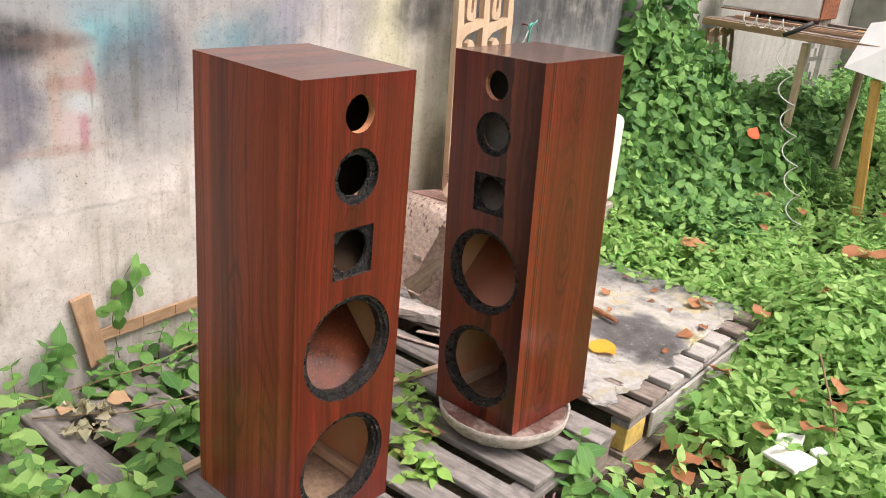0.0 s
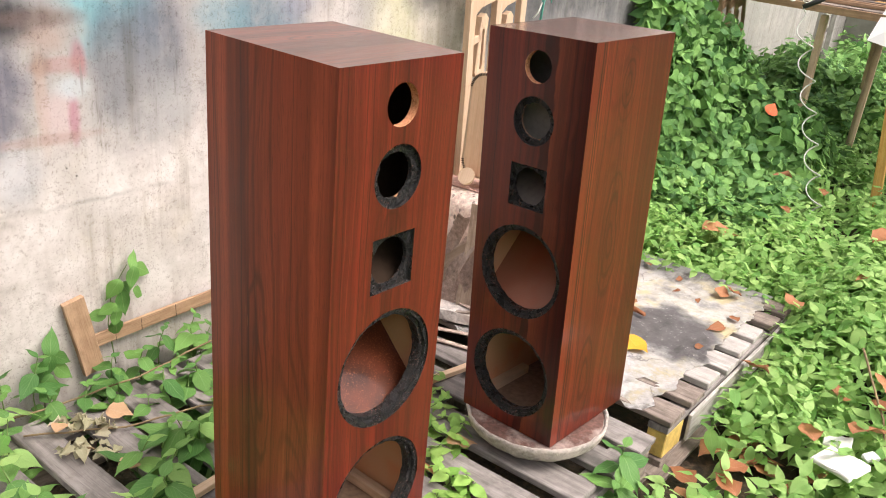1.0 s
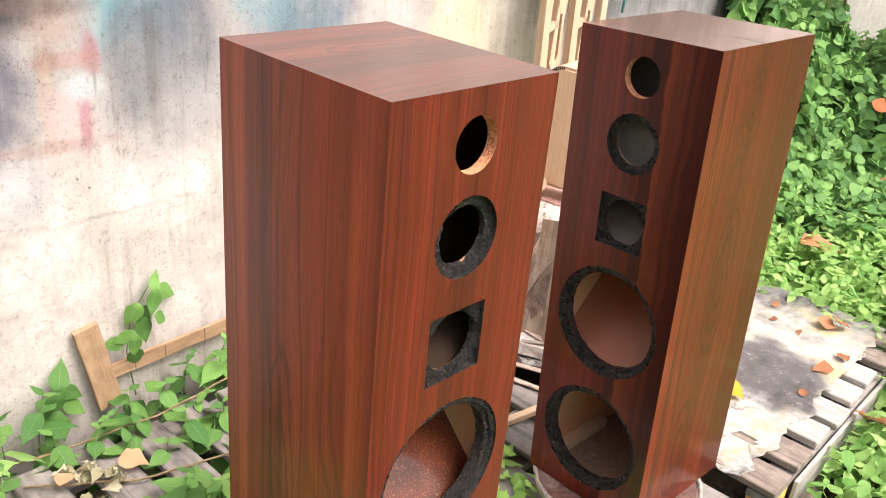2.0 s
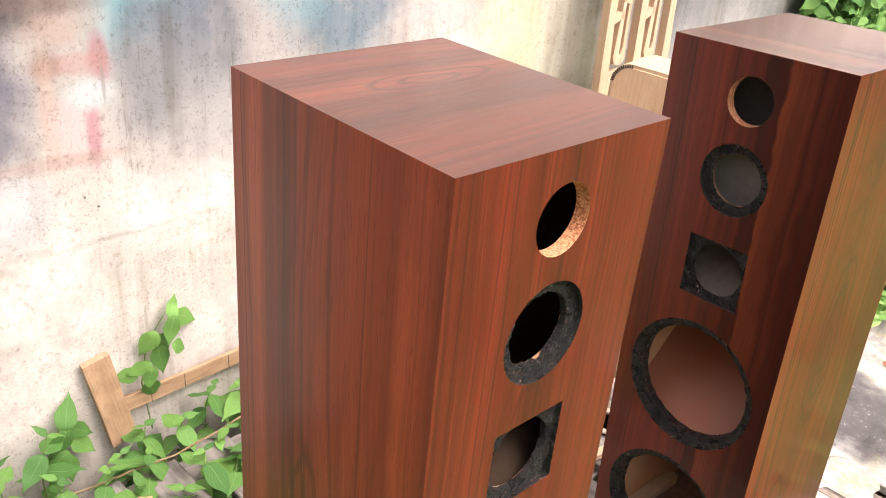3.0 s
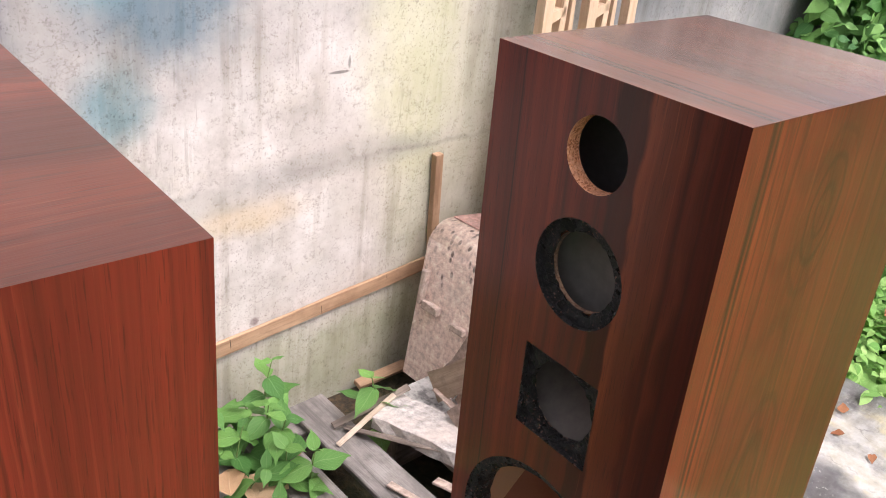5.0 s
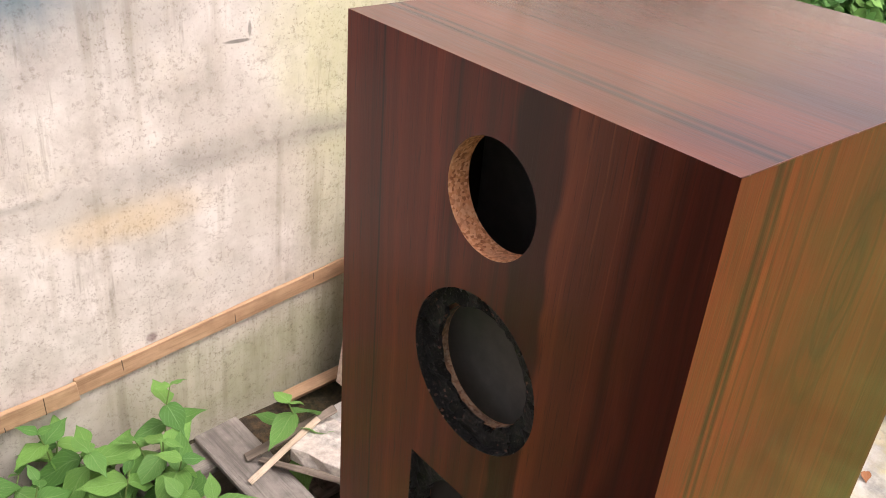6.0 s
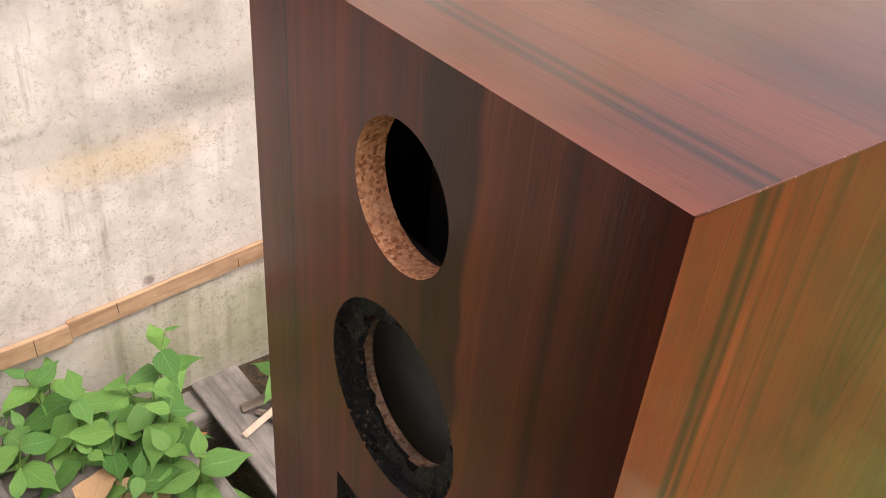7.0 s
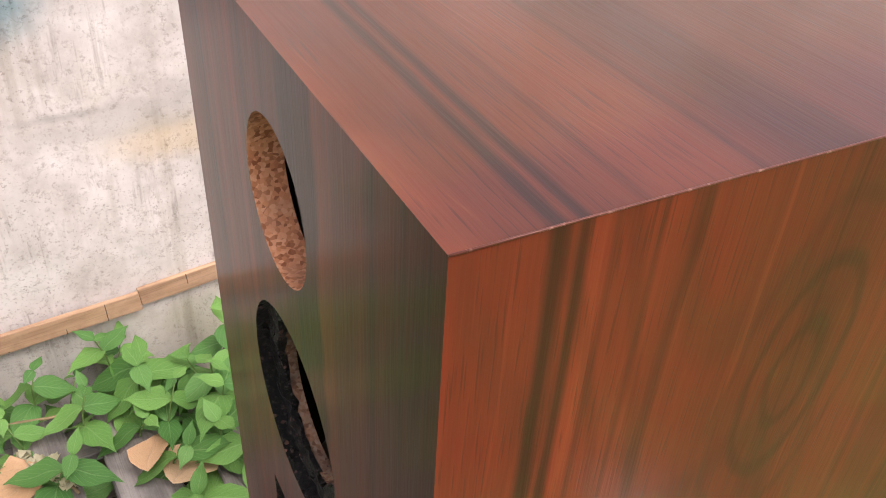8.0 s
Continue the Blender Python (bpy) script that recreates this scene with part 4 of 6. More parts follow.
def round_board(m, r, h, label, seed):
    """A round board with a dished crust and a rough rim that tapers downwards."""
    t = holder("turntable", m, label, "turntable", "round boards under the cabinets")
    rnd = random.Random(seed)
    n = 48
    wob = [1 + 0.012 * rnd.uniform(-1, 1) for _ in range(n)]

    def lathe(rows, caps):
        bm = bmesh.new()
        rings = [[bm.verts.new((k * wob[i] * math.cos(2 * math.pi * i / n), k * wob[i] * math.sin(2 * math.pi * i / n), z + rnd.uniform(-0.0012, 0.0012))) for i in range(n)] for k, z in rows]
        for a, b in zip(rings, rings[1:]):
            for i in range(n):
                bm.faces.new((a[i], a[(i + 1) % n], b[(i + 1) % n], b[i])).smooth = True
        if caps[0]:
            bm.faces.new(rings[0][::-1])
        if caps[1]:
            bm.faces.new(rings[-1])
        bm.normal_update()
        grain_uv(bm, 0)
        return bm
    part("plate", lathe([(r * 0.62, 0.0), (r * 0.80, 0.012), (r * 0.93, 0.034), (r * 0.965, h - 0.012), (r * 0.97, h - 0.004)], (True, True)), STONE, t)
    part("rim", lathe([(r * 0.972, h - 0.03), (r, h - 0.012), (r * 1.01, h + 0.002), (r * 0.975, h + 0.003), (r * 0.96, h - 0.003)], (False, False)), STONE, t)
    part("crust", lathe([(r * 0.955, h - 0.0035), (r * 0.9, h + 0.001), (r * 0.5, h + 0.0), (r * 0.1, h + 0.0005)], (False, True)), TURNTABLE, t, "reddish dusty crust on the board")
    return t


round_board(axes((-1.466, 2.098, 0.163), (0.998, -0.02, 0.03), (-0.03, 0, 1)), 0.198, 0.074, "round board crusted with white plaster on the pallet", 21)
round_board(pose(-1.565, 1.36, 0.163), 0.13, 0.094, "small round crusted board hidden under the cabinet", 22)

# ---- boards and junk along the wall ----
def stick(name, p, q, w, t, material, label, category="plank", up=(1, 0, 0), seed=0, cuts=2, kerfs=0):
    """A flat bar from p to q, its flat side facing up."""
    p, q = Vector(p), Vector(q)
    length = (q - p).length
    bm = block((0, -w / 2, -t / 2), (length, w / 2, t / 2), min(0.0015, t * 0.3), 0, min(0.004 if material is WHITE_CRUST else 0.0012, t * 0.2), seed, cuts)
    ob = link_mesh(name, to_mesh(name, bm, material), None, label, category)
    ob.matrix_world = axes(p, q - p, up)
    rnd = random.Random(seed + 500)
    for i in range(kerfs):
        s = length * (i + 0.6 + rnd.uniform(-0.3, 0.3)) / kerfs
        part("saw_kerf", block((s, -w * 0.48, t / 2 - 0.002), (s + 0.0015, w * 0.48, t / 2 + 0.0006), 0.0, 1), DARK_EDGE, ob)
    return ob


stick("batten", (-2.563, 1.396, 0.170), (-2.571, 1.351, 0.412), 0.063, 0.018, PALE_WOOD, "short pale wooden board leaning on the wall", seed=1)
stick("batten", (-2.568, 1.405, 0.262), (-2.566, 2.063, 0.283), 0.043, 0.010, PALE_WOOD, "long pale wooden batten against the wall", seed=2, cuts=6, kerfs=6)
stick("batten", (-2.5780, 2.0645, 0.2815), (-2.5790, 2.76, 0.336), 0.041, 0.009, PALE_WOOD, "long pale batten with saw kerfs against the wall", seed=3, cuts=6, kerfs=3)
stick("stake", (-2.574, 2.80, 0.0), (-2.572, 2.759, 0.665), 0.026, 0.02, PALE_WOOD, "thin upright wooden stake against the wall", "stake", seed=4, cuts=5)
stick("low_batten", (-2.55, 2.53, 0.03), (-2.545, 2.70, 0.036), 0.03, 0.016, PALE_WOOD, "dusty batten lying at the foot of the wall", seed=5, up=(0.3, 0, 1))
stick("strip", (-1.892, 1.02, 0.170), (-1.915, 1.46, 0.176), 0.026, 0.018, PALE_CLEAT, "clean pale pine strip lying across the pallet", seed=6, up=(0, 0, 1))
stick("strip", (-1.86, 1.98, 0.171), (-1.79, 2.30, 0.176), 0.024, 0.016, PALE_CLEAT, "clean pale pine strip lying across the pallet", seed=7, up=(0, 0, 1))
stick("old_board", (-2.275, 2.40, 0.190), (-1.72, 2.58, 0.196), 0.125, 0.035, WHITE_CRUST, "old board crusted with white cement on the pallet", seed=8, up=(0, 0.1, 1), cuts=14)
for i, (p, q, w) in enumerate((((-2.25, 2.53, 0.212), (-1.75, 2.46, 0.216), 0.022), ((-2.2, 2.58, 0.213), (-1.7, 2.56, 0.225), 0.03), ((-2.05, 2.36, 0.166), (-1.72, 2.43, 0.205), 0.025),
                              ((-2.30, 2.30, 0.168), (-1.95, 2.47, 0.225), 0.018), ((-2.1, 2.27, 0.166), (-1.8, 2.35, 0.170), 0.02), ((-2.32, 2.28, 0.167), (-2.28, 2.47, 0.225), 0.022))):
    stick("split_wood", p, q, w, 0.006, BROWN_WOOD if i % 2 else PINKISH_WOOD, "thin splintered piece of wood on the boards", "wood scrap", up=(0.1, 0.2, 1), seed=20 + i, cuts=6)
def leaning_offcut(p, q, w, u, bow, seed):
    """A thin splintered board from p to q, bowed along its length, with a torn end."""
    p, q = Vector(p), Vector(q)
    length = (q - p).length
    rnd = random.Random(seed)
    bm = bmesh.new()
    n = 9
    rows = []
    for i in range(n + 1):
        f = i / n
        half = w / 2 * (1 - 0.25 * f) * (1 + rnd.uniform(-0.08, 0.08))
        z = bow * math.sin(math.pi * f)
        torn = rnd.uniform(-0.02, 0.03) if i == n else 0.0
        rows.append([bm.verts.new((f * length + (torn if k else 0), y, z + 0.006 * math.sin(3.0 * y / w + seed))) for k, y in enumerate((-half, -half * 0.3, half * 0.35, half))])
    for a, b in zip(rows, rows[1:]):
        for k in range(3):
            bm.faces.new((a[k], a[k + 1], b[k + 1], b[k]))
    bmesh.ops.solidify(bm, geom=bm.faces[:], thickness=0.007)
    bm.normal_update()
    grain_uv(bm, 0, seed)
    ob = link_mesh("leaning_offcut", to_mesh("leaning_offcut", bm, SPLIT_WOOD if seed % 2 else PINKISH_WOOD), None, "splintered bowed wood offcut leaning on the dusty box", "wood scrap", "leaning offcuts")
    ob.matrix_world = axes(p, q - p, u)


for i, (p, q, w, u) in enumerate((((-2.24, 2.55, 0.21), (-2.15, 2.62, 0.50), 0.07, (0.2, -1, 0.2)), ((-2.26, 2.53, 0.21), (-2.00, 2.61, 0.47), 0.08, (0.3, -1, 0.2)), ((-2.14, 2.52, 0.21), (-2.08, 2.60, 0.44), 0.10, (-0.3, -1, 0.2)),
                                 ((-2.02, 2.50, 0.21), (-2.07, 2.59, 0.56), 0.09, (0.4, -1, 0.1)), ((-2.12, 2.48, 0.21), (-1.92, 2.58, 0.53), 0.08, (0.1, -1, 0.3)), ((-1.93, 2.50, 0.21), (-1.99, 2.58, 0.48), 0.10, (0.2, -1, 0.2)),
                                 ((-1.84, 2.49, 0.21), (-1.93, 2.57, 0.57), 0.08, (0.1, -1, 0.2)))):
    leaning_offcut(p, q, w, u, (-0.02, 0.025, 0.03, -0.025)[i % 4], 40 + i)


def rounded_loop(w, h, r, n=8):
    out = []
    for cx, cz, a0 in ((w - r, h - r, 0), (r, h - r, 90), (r, r, 180), (w - r, r, 270)):
        for i in range(n + 1):
            a = radians(a0 + 90 * i / n)
            out.append((cx + r * math.cos(a), cz + r * math.sin(a)))
    return out


def shell(loop, y0, y1, inset=0.0):
    bm = bmesh.new()
    a = [bm.verts.new((x, y0, z)) for x, z in loop]
    b = [bm.verts.new((x, y1, z)) for x, z in loop]
    bm.faces.new(a)
    bm.faces.new(b[::-1])
    for i in range(len(loop)):
        bm.faces.new((a[i], b[i], b[(i + 1) % len(loop)], a[(i + 1) % len(loop)]))
    bm.normal_update()
    grain_uv(bm, 2)
    return bm


def plywood_box():
    """A box with a bent skin, its saw kerfs showing along the rounded corners."""
    c = holder("plywood_box", axes((-2.325, 2.80, 0.566), (0.985, 0.14, -0.03), (0.03, 0.0, 1)), "raw plywood box with rounded kerf-bent corners", "box")
    w, h, r = 0.38, 0.40, 0.06
    part("body", shell(rounded_loop(w, h, r), 0.0, 0.16), PLY, c)
    part("side_plate", shell([(x * 0.94 + 0.03 * w, z * 0.95 + 0.025 * h) for x, z in rounded_loop(w, h, r)], -0.006, 0.003), WARM_PLY, c, "warm tan plywood side")
    for k in range(26):
        up = k < 13
        a = radians(90 + 7.2 * k) if up else radians(180 + 7.2 * (k - 13))
        cx, cz = r, (h - r if up else r)
        bm = block((-0.0012, -0.0035, -0.0045), (0.0012, 0.001, 0.0045), 0.0, 2)
        rot = Matrix.Translation((cx + (r - 0.006) * math.cos(a), -0.004, cz + (r - 0.006) * math.sin(a))) @ Matrix.Rotation(-(a - math.pi / 2), 4, "Y")
        bm.transform(rot)
        part("saw_kerf", bm, DARK_EDGE, c)
    for dx in (0.0, 0.03):
        bm = block((0.16 + dx, -0.0075, 0.14), (0.165 + dx, -0.0055, 0.145), 0.0, 2)
        part("nail_head", bm, DARK_EDGE, c)
    return c


def dusty_box():
    c = holder("dusty_box", axes((-2.485, 2.635, 0.075), (0.998, -0.02, 0.05), (-0.05, 0.15, 0.985)), "dusty old wooden box with a reddish top and rounded edge", "box")
    w, d, h, r = 0.62, 0.29, 0.45, 0.07
    bm = bmesh.new()
    prof = [(0.0, 0.0), (0.0, h - r)] + [(r - r * math.cos(radians(a)), h - r + r * math.sin(radians(a))) for a in (15, 30, 45, 60, 75, 90)] + [(d, h), (d, 0.0)]
    a = [bm.verts.new((0, y, z)) for y, z in prof]
    b = [bm.verts.new((w, y, z)) for y, z in prof]
    bm.faces.new(a)
    bm.faces.new(b[::-1])
    for i in range(len(prof)):
        f = bm.faces.new((a[i], b[i], b[(i + 1) % len(prof)], a[(i + 1) % len(prof)]))
        f.smooth = 1 < i < 8
    bm.normal_update()
    grain_uv(bm, 2)
    part("body", bm, DUSTY, c)
    part("lid", block((0.004, r, h + 0.0005), (w, d, h + 0.006), 0.002, 0, 0.0015, 3, 4), REDDISH, c, "dusty reddish top board")
    part("handle_bar", block((0.02, -0.022, 0.225), (0.036, 0.0, 0.32), 0.003, 2, 0.001, 4), PINKISH_WOOD, c)
    part("handle_foot", block((0.036, -0.02, 0.215), (0.10, 0.0, 0.24), 0.003, 0, 0.001, 5), PINKISH_WOOD, c)
    part("cleat", block((0.15, -0.016, 0.205), (0.20, 0.0, 0.225), 0.003, 0, 0.001, 6), PINKISH_WOOD, c)
    return c


dusty_box()
plywood_box()


def cut_panel(name, m, w, h, cols, rows, label, seed, material, solid=0.0, t=0.012):
    """What is left of a plywood sheet after parts were cut out of it: bars, slanting rungs and short tongues."""
    c = holder(name, m, label, "plywood scrap")
    if solid:
        part("solid_end", block((0, 0, 0), (w, t, solid), 0.001, 2, 0.0, seed), material, c)
    bar = min(0.034, 0.28 * w / cols)
    cw = (w - bar) / cols
    rh = (h - solid) / rows
    for i in range(cols + 1):
        x = i * cw
        part("bar", block((x, 0, solid), (x + bar, t, h), 0.001, 2, 0.0015, seed + i, 6), material, c)
    for i in range(cols):
        for j in range(rows):
            x0, z0 = i * cw + bar, solid + j * rh
            gap = cw - bar
            bm = block((x0 - 0.001, 0.001, z0 + rh * 0.78), (x0 + gap + 0.001, t - 0.001, z0 + rh * 0.97), 0.001, 0, 0.0, seed + 9 * i + j)
            for v in bm.verts:
                v.co.z += 0.35 * (v.co.x - x0 - gap / 2)
            part("rung", bm, material, c)
            bm = block((x0 + gap * 0.42, 0.001, z0 - 0.02 * rh), (x0 + gap * 0.74, t - 0.001, z0 + rh * 0.34), 0.001, 2, 0.001, seed + 40 + 9 * i + j)
            part("tongue", bm, material, c)
            bm = block((x0 - 0.001, 0.001, z0 + rh * 0.30), (x0 + gap * 0.20, t - 0.001, z0 + rh * 0.70), 0.001, 2, 0.001, seed + 70 + 9 * i + j)
            for v in bm.verts:
                v.co.x += 0.12 * gap * (v.co.z - z0) / rh
            part("hook", bm, material, c)
    return c


def prism(outline, t, seed=0):
    """A flat piece of thickness t from an outline in x and z."""
    bm = bmesh.new()
    a = [bm.verts.new((x, 0, z)) for x, z in outline]
    b = [bm.verts.new((x, t, z)) for x, z in outline]
    bm.faces.new(a)
    bm.faces.new(b[::-1])
    for i in range(len(outline)):
        bm.faces.new((a[i], b[i], b[(i + 1) % len(outline)], a[(i + 1) % len(outline)]))
    bm.normal_update()
    grain_uv(bm, 2, seed * 0.37)
    return bm


def nested_panel():
    """What is left of a thick plywood sheet after legs were cut out of it: bars, slanting rungs and forked tongues."""
    c = holder("cut_out_panel", axes((-2.432, 2.955, 0.172), (0, 1, 0), (-0.03, 0, 1)), "raw plywood sheet with nested cut-out openings leaning on the wall", "plywood scrap")
    t, solid, rise, pitch, bar = 0.028, 0.69, 0.325, 0.172, 0.042
    part("solid_end", block((0, 0, 0), (2 * pitch + bar, t, solid), 0.001, 2, 0.0, 31), PLY, c)
    for i in range(3):
        x = i * pitch
        part("bar", prism([(x, solid), (x + bar, solid), (x + bar * 0.8, solid + 0.16), (x + bar, solid + 0.34), (x + bar * 0.75, solid + 0.5), (x + bar, 1.34), (x, 1.34)], t, i), PLY, c)
    for i in range(2):
        for j in range(2):
            x, z = i * pitch + bar, solid + j * rise
            gap = pitch - bar
            part("tongue", prism([(x + 0.012, z + 0.045), (x + 0.022, z + 0.024), (x + 0.055, z + 0.018), (x + 0.075, z + 0.034), (x + 0.072, z + 0.20), (x + 0.058, z + 0.21), (x + 0.057, z + 0.07),
                                  (x + 0.050, z + 0.052), (x + 0.040, z + 0.055), (x + 0.044, z + 0.215), (x + 0.030, z + 0.235)], t * 0.98, 5 + i + 2 * j), PLY, c)
            part("tongue_head", prism([(x + 0.031, z + 0.216), (x + 0.074, z + 0.202), (x + 0.080, z + 0.25), (x + 0.060, z + 0.268), (x + 0.034, z + 0.255)], t * 0.96, 9 + i), PLY, c)
            part("web", prism([(x - 0.008, z + 0.150), (x + 0.040, z + 0.168), (x + 0.040, z + 0.190), (x - 0.008, z + 0.176)], t * 0.94, 12 + i), PLY, c)
            part("rung", prism([(x - 0.008, z + 0.262), (x + 0.03, z + 0.292), (x + gap + 0.002, z + 0.318), (x + gap + 0.002, z + 0.352), (x + 0.02, z + 0.336), (x - 0.008, z + 0.325)], t * 0.97, 15 + i), PLY, c)
    return c


nested_panel()


def wooden_disc():
    bm = prism([(0.032 * math.cos(a), 0.034 * math.sin(a)) for a in (2 * math.pi * k / 22 for k in range(22))], 0.012, 3)
    ob = link_mesh("wooden_disc", to_mesh("wooden_disc", bm, PLY), None, "small pale round offcut leaning on the plywood box", "offcut")
    ob.matrix_world = pose(-2.27, 2.765, 0.577, -38, 0, 12)


wooden_disc()
cut_panel("cut_out_panel", axes((-2.36, 5.44, 0.32), (0.05, 1, 0), (-0.12, 0.0, 1)), 0.38, 0.78, 3, 3, "plywood offcut with openings behind the vines", 35, PALE_WOOD, 0.05)
cut_panel("cut_out_panel", axes((-2.20, 6.6, 0.02), (0.95, 0.2, 0), (-0.32, 0.1, 1)), 0.12, 1.05, 1, 6, "narrow white-dusted strip with openings leaning behind the bench", 37, SPLASHED_WOOD, 0.05)


def white_unit():
    c = holder("white_unit", axes((-2.475, 3.90, 0.30), (0.99, 0.1, 0), (0.02, 0, 1)), "small white enamelled metal casing half hidden by vines", "appliance")
    part("casing", shell(rounded_loop(0.28, 0.45, 0.04), 0.0, 0.12), WHITE, c)
    for z in (0.06, 0.39):
        part("screw", tube([(0.262, -0.004, z), (0.262, 0.004, z)], 0.008, 8), RUST, c)


white_unit()
bm = block((-2.45, 3.88, -0.02), (-2.19, 4.04, 0.298), 0.006, 2, 0.003, 4, 2)
link_mesh("concrete_block", to_mesh("concrete_block", bm, STONE), None, "plain concrete block under the white casing", "block")


def wall_hook():
    c = holder("wall_hook", pose(-2.587, 3.60, 1.16), "rusty wall hook with a knotted teal cord", "hook")
    part("hook", tube([(0, 0, 0), (0.03, 0, 0), (0.045, 0, -0.015), (0.04, 0, -0.03)], 0.004, 6), RUST, c)
    part("cord", tube([(0.042, 0.0, -0.03), (0.046, -0.012, 0.0), (0.046, 0.012, 0.01), (0.04, 0.006, -0.03), (0.035, 0.004, -0.14)], 0.006, 6), TEAL, c, "knotted teal cord")
    part("cord", tube([(0.044, 0.01, -0.01), (0.04, 0.06, 0.02), (0.03, 0.09, -0.03)], 0.003, 6), TEAL, c, "knotted teal cord")
    part("cord", tube([(0.044, 0.0, -0.01), (0.04, -0.03, -0.07), (0.03, -0.05, -0.09)], 0.003, 6), CABLE, c, "loose white cord end")


wall_hook()


# ---- workbench with its load ----
def workbench():
    m = axes((-2.475, 5.40, 1.166), (0.965, -0.15, -0.004), (0.0, 0, 1))
    c = holder("workbench", m, "rough wooden workbench with a slatted top", "workbench")
    rnd = random.Random(51)
    for j in range(9):
        y = 0.02 + j * 0.11
        part("top_slat", block((rnd.uniform(-0.01, 0.01), y, -0.022), (1.9 + rnd.uniform(-0.04, 0.04), y + 0.085, 0.0), 0.002, 0, 0.001, 51 + j), BROWN_WOOD, c)
    part("front_rail", block((0.0, -0.012, -0.045), (1.9, 0.014, -0.005), 0.002, 0, 0.001, 61, 4), PALE_WOOD, c, "pale worn front rail")
    for x, y in ((0.635, 0.03), (0.635, 0.85), (1.85, 0.03), (1.85, 0.85)):
        bm = block((x + 0.006, y, -1.14), (x + 0.040, y + 0.036, -0.06), 0.003, 2, 0.001, 63)
        part("leg", bm, PLY, c)
    return m


bench = workbench()


def on_bench(x, y, z):
    return bench @ Vector((x, y, z))


for i, (x, y, l, a, s) in enumerate(((0.1, 0.2, 0.9, 4, PALE_WOOD), (0.2, 0.35, 1.2, -3, BROWN_WOOD), (0.55, 0.12, 0.8, 6, PALE_WOOD), (0.9, 0.3, 0.8, -8, BROWN_WOOD), (0.75, 0.45, 1.0, 2, ORANGE_WOOD), (0.1, 0.55, 1.3, 5, BROWN_WOOD), (1.0, 0.14, 0.7, 3, BROWN_WOOD))):
    p, q = on_bench(x, y, 0.012 + 0.004 * (i % 2)), on_bench(x + l * math.cos(radians(a)), y + l * math.sin(radians(a)), 0.012 + 0.004 * (i % 2))
    stick("loose_strip", p, q, 0.035, 0.018, s, "loose wooden strip lying on the workbench", up=(0.05, 0, 1), seed=80 + i)


def metal_tray():
    m = bench @ pose(0.10, 0.28, 0.052, 0, 0, 8)
    c = holder("metal_tray", m, "white metal tray with rusty ends on the workbench", "tray")
    part("body", block((-0.15, 0, 0), (0.46, 0.30, 0.24), 0.01, 0, 0.001, 5), WHITE, c)
    part("end_cap", block((0.461, 0.0, 0.0), (0.472, 0.30, 0.24), 0.006, 0, 0.001, 6), RUST, c, "rusty brown end")
    part("rusty_edge", block((-0.15, -0.006, -0.008), (0.46, 0.012, -0.001), 0.001, 0, 0.001, 7), RUST, c, "rusty lower edge")
    part("foot", block((0.02, 0.06, -0.051), (0.06, 0.28, -0.001), 0.002, 0), BROWN_WOOD, c)
    part("foot", block((0.41, 0.06, -0.051), (0.45, 0.28, -0.001), 0.002, 0), BROWN_WOOD, c)


metal_tray()


def leaning_board():
    """A white board on an orange post, with scribble that cannot be read."""
    c = holder("sign_board", pose(-1.37, 5.17, 0.0), "white foam board with grey scribble on an orange wooden post", "board")
    bm = bmesh.new()
    front = [(-0.165, -0.02, 1.03), (-0.13, 0.16, 1.262), (0.30, 0.16, 1.375), (0.34, -0.03, 0.94)]
    a = [bm.verts.new(p) for p in front]
    b = [bm.verts.new((x, y + 0.02, z)) for x, y, z in front]
    bm.faces.new(a)
    bm.faces.new(b[::-1])
    for i in range(4):
        bm.faces.new((a[i], b[i], b[(i + 1) % 4], a[(i + 1) % 4]))
    part("panel", bm, PAPER, c)
    for i in range(5):
        bm = block((-0.06 + 0.035 * i, -0.002, 1.085 + 0.01 * (i % 2)), (-0.052 + 0.035 * i, 0.010, 1.125 + 0.012 * (i % 3)), 0.0, 2)
        for v in bm.verts:
            v.co.x += 0.3 * (v.co.z - 1.1)
            v.co.y += 0.030 + 0.95 * (v.co.z - 1.1)
        part("scribble", bm, INK, c)
    bm = block((-0.028, 0.022, -0.02), (0.022, 0.052, 0.985), 0.003, 2, 0.001, 9, 4)
    for v in bm.verts:
        v.co.x += 0.11 * (1.0 - v.co.z)
    part("post", bm, ORANGE_WOOD, c, "varnished orange post")
    part("stay", tube([(-0.25, 0.63, 0.0), (-0.22, 0.60, 1.06)], 0.026, 4), PLY, c, "pale wooden stay")


leaning_board()


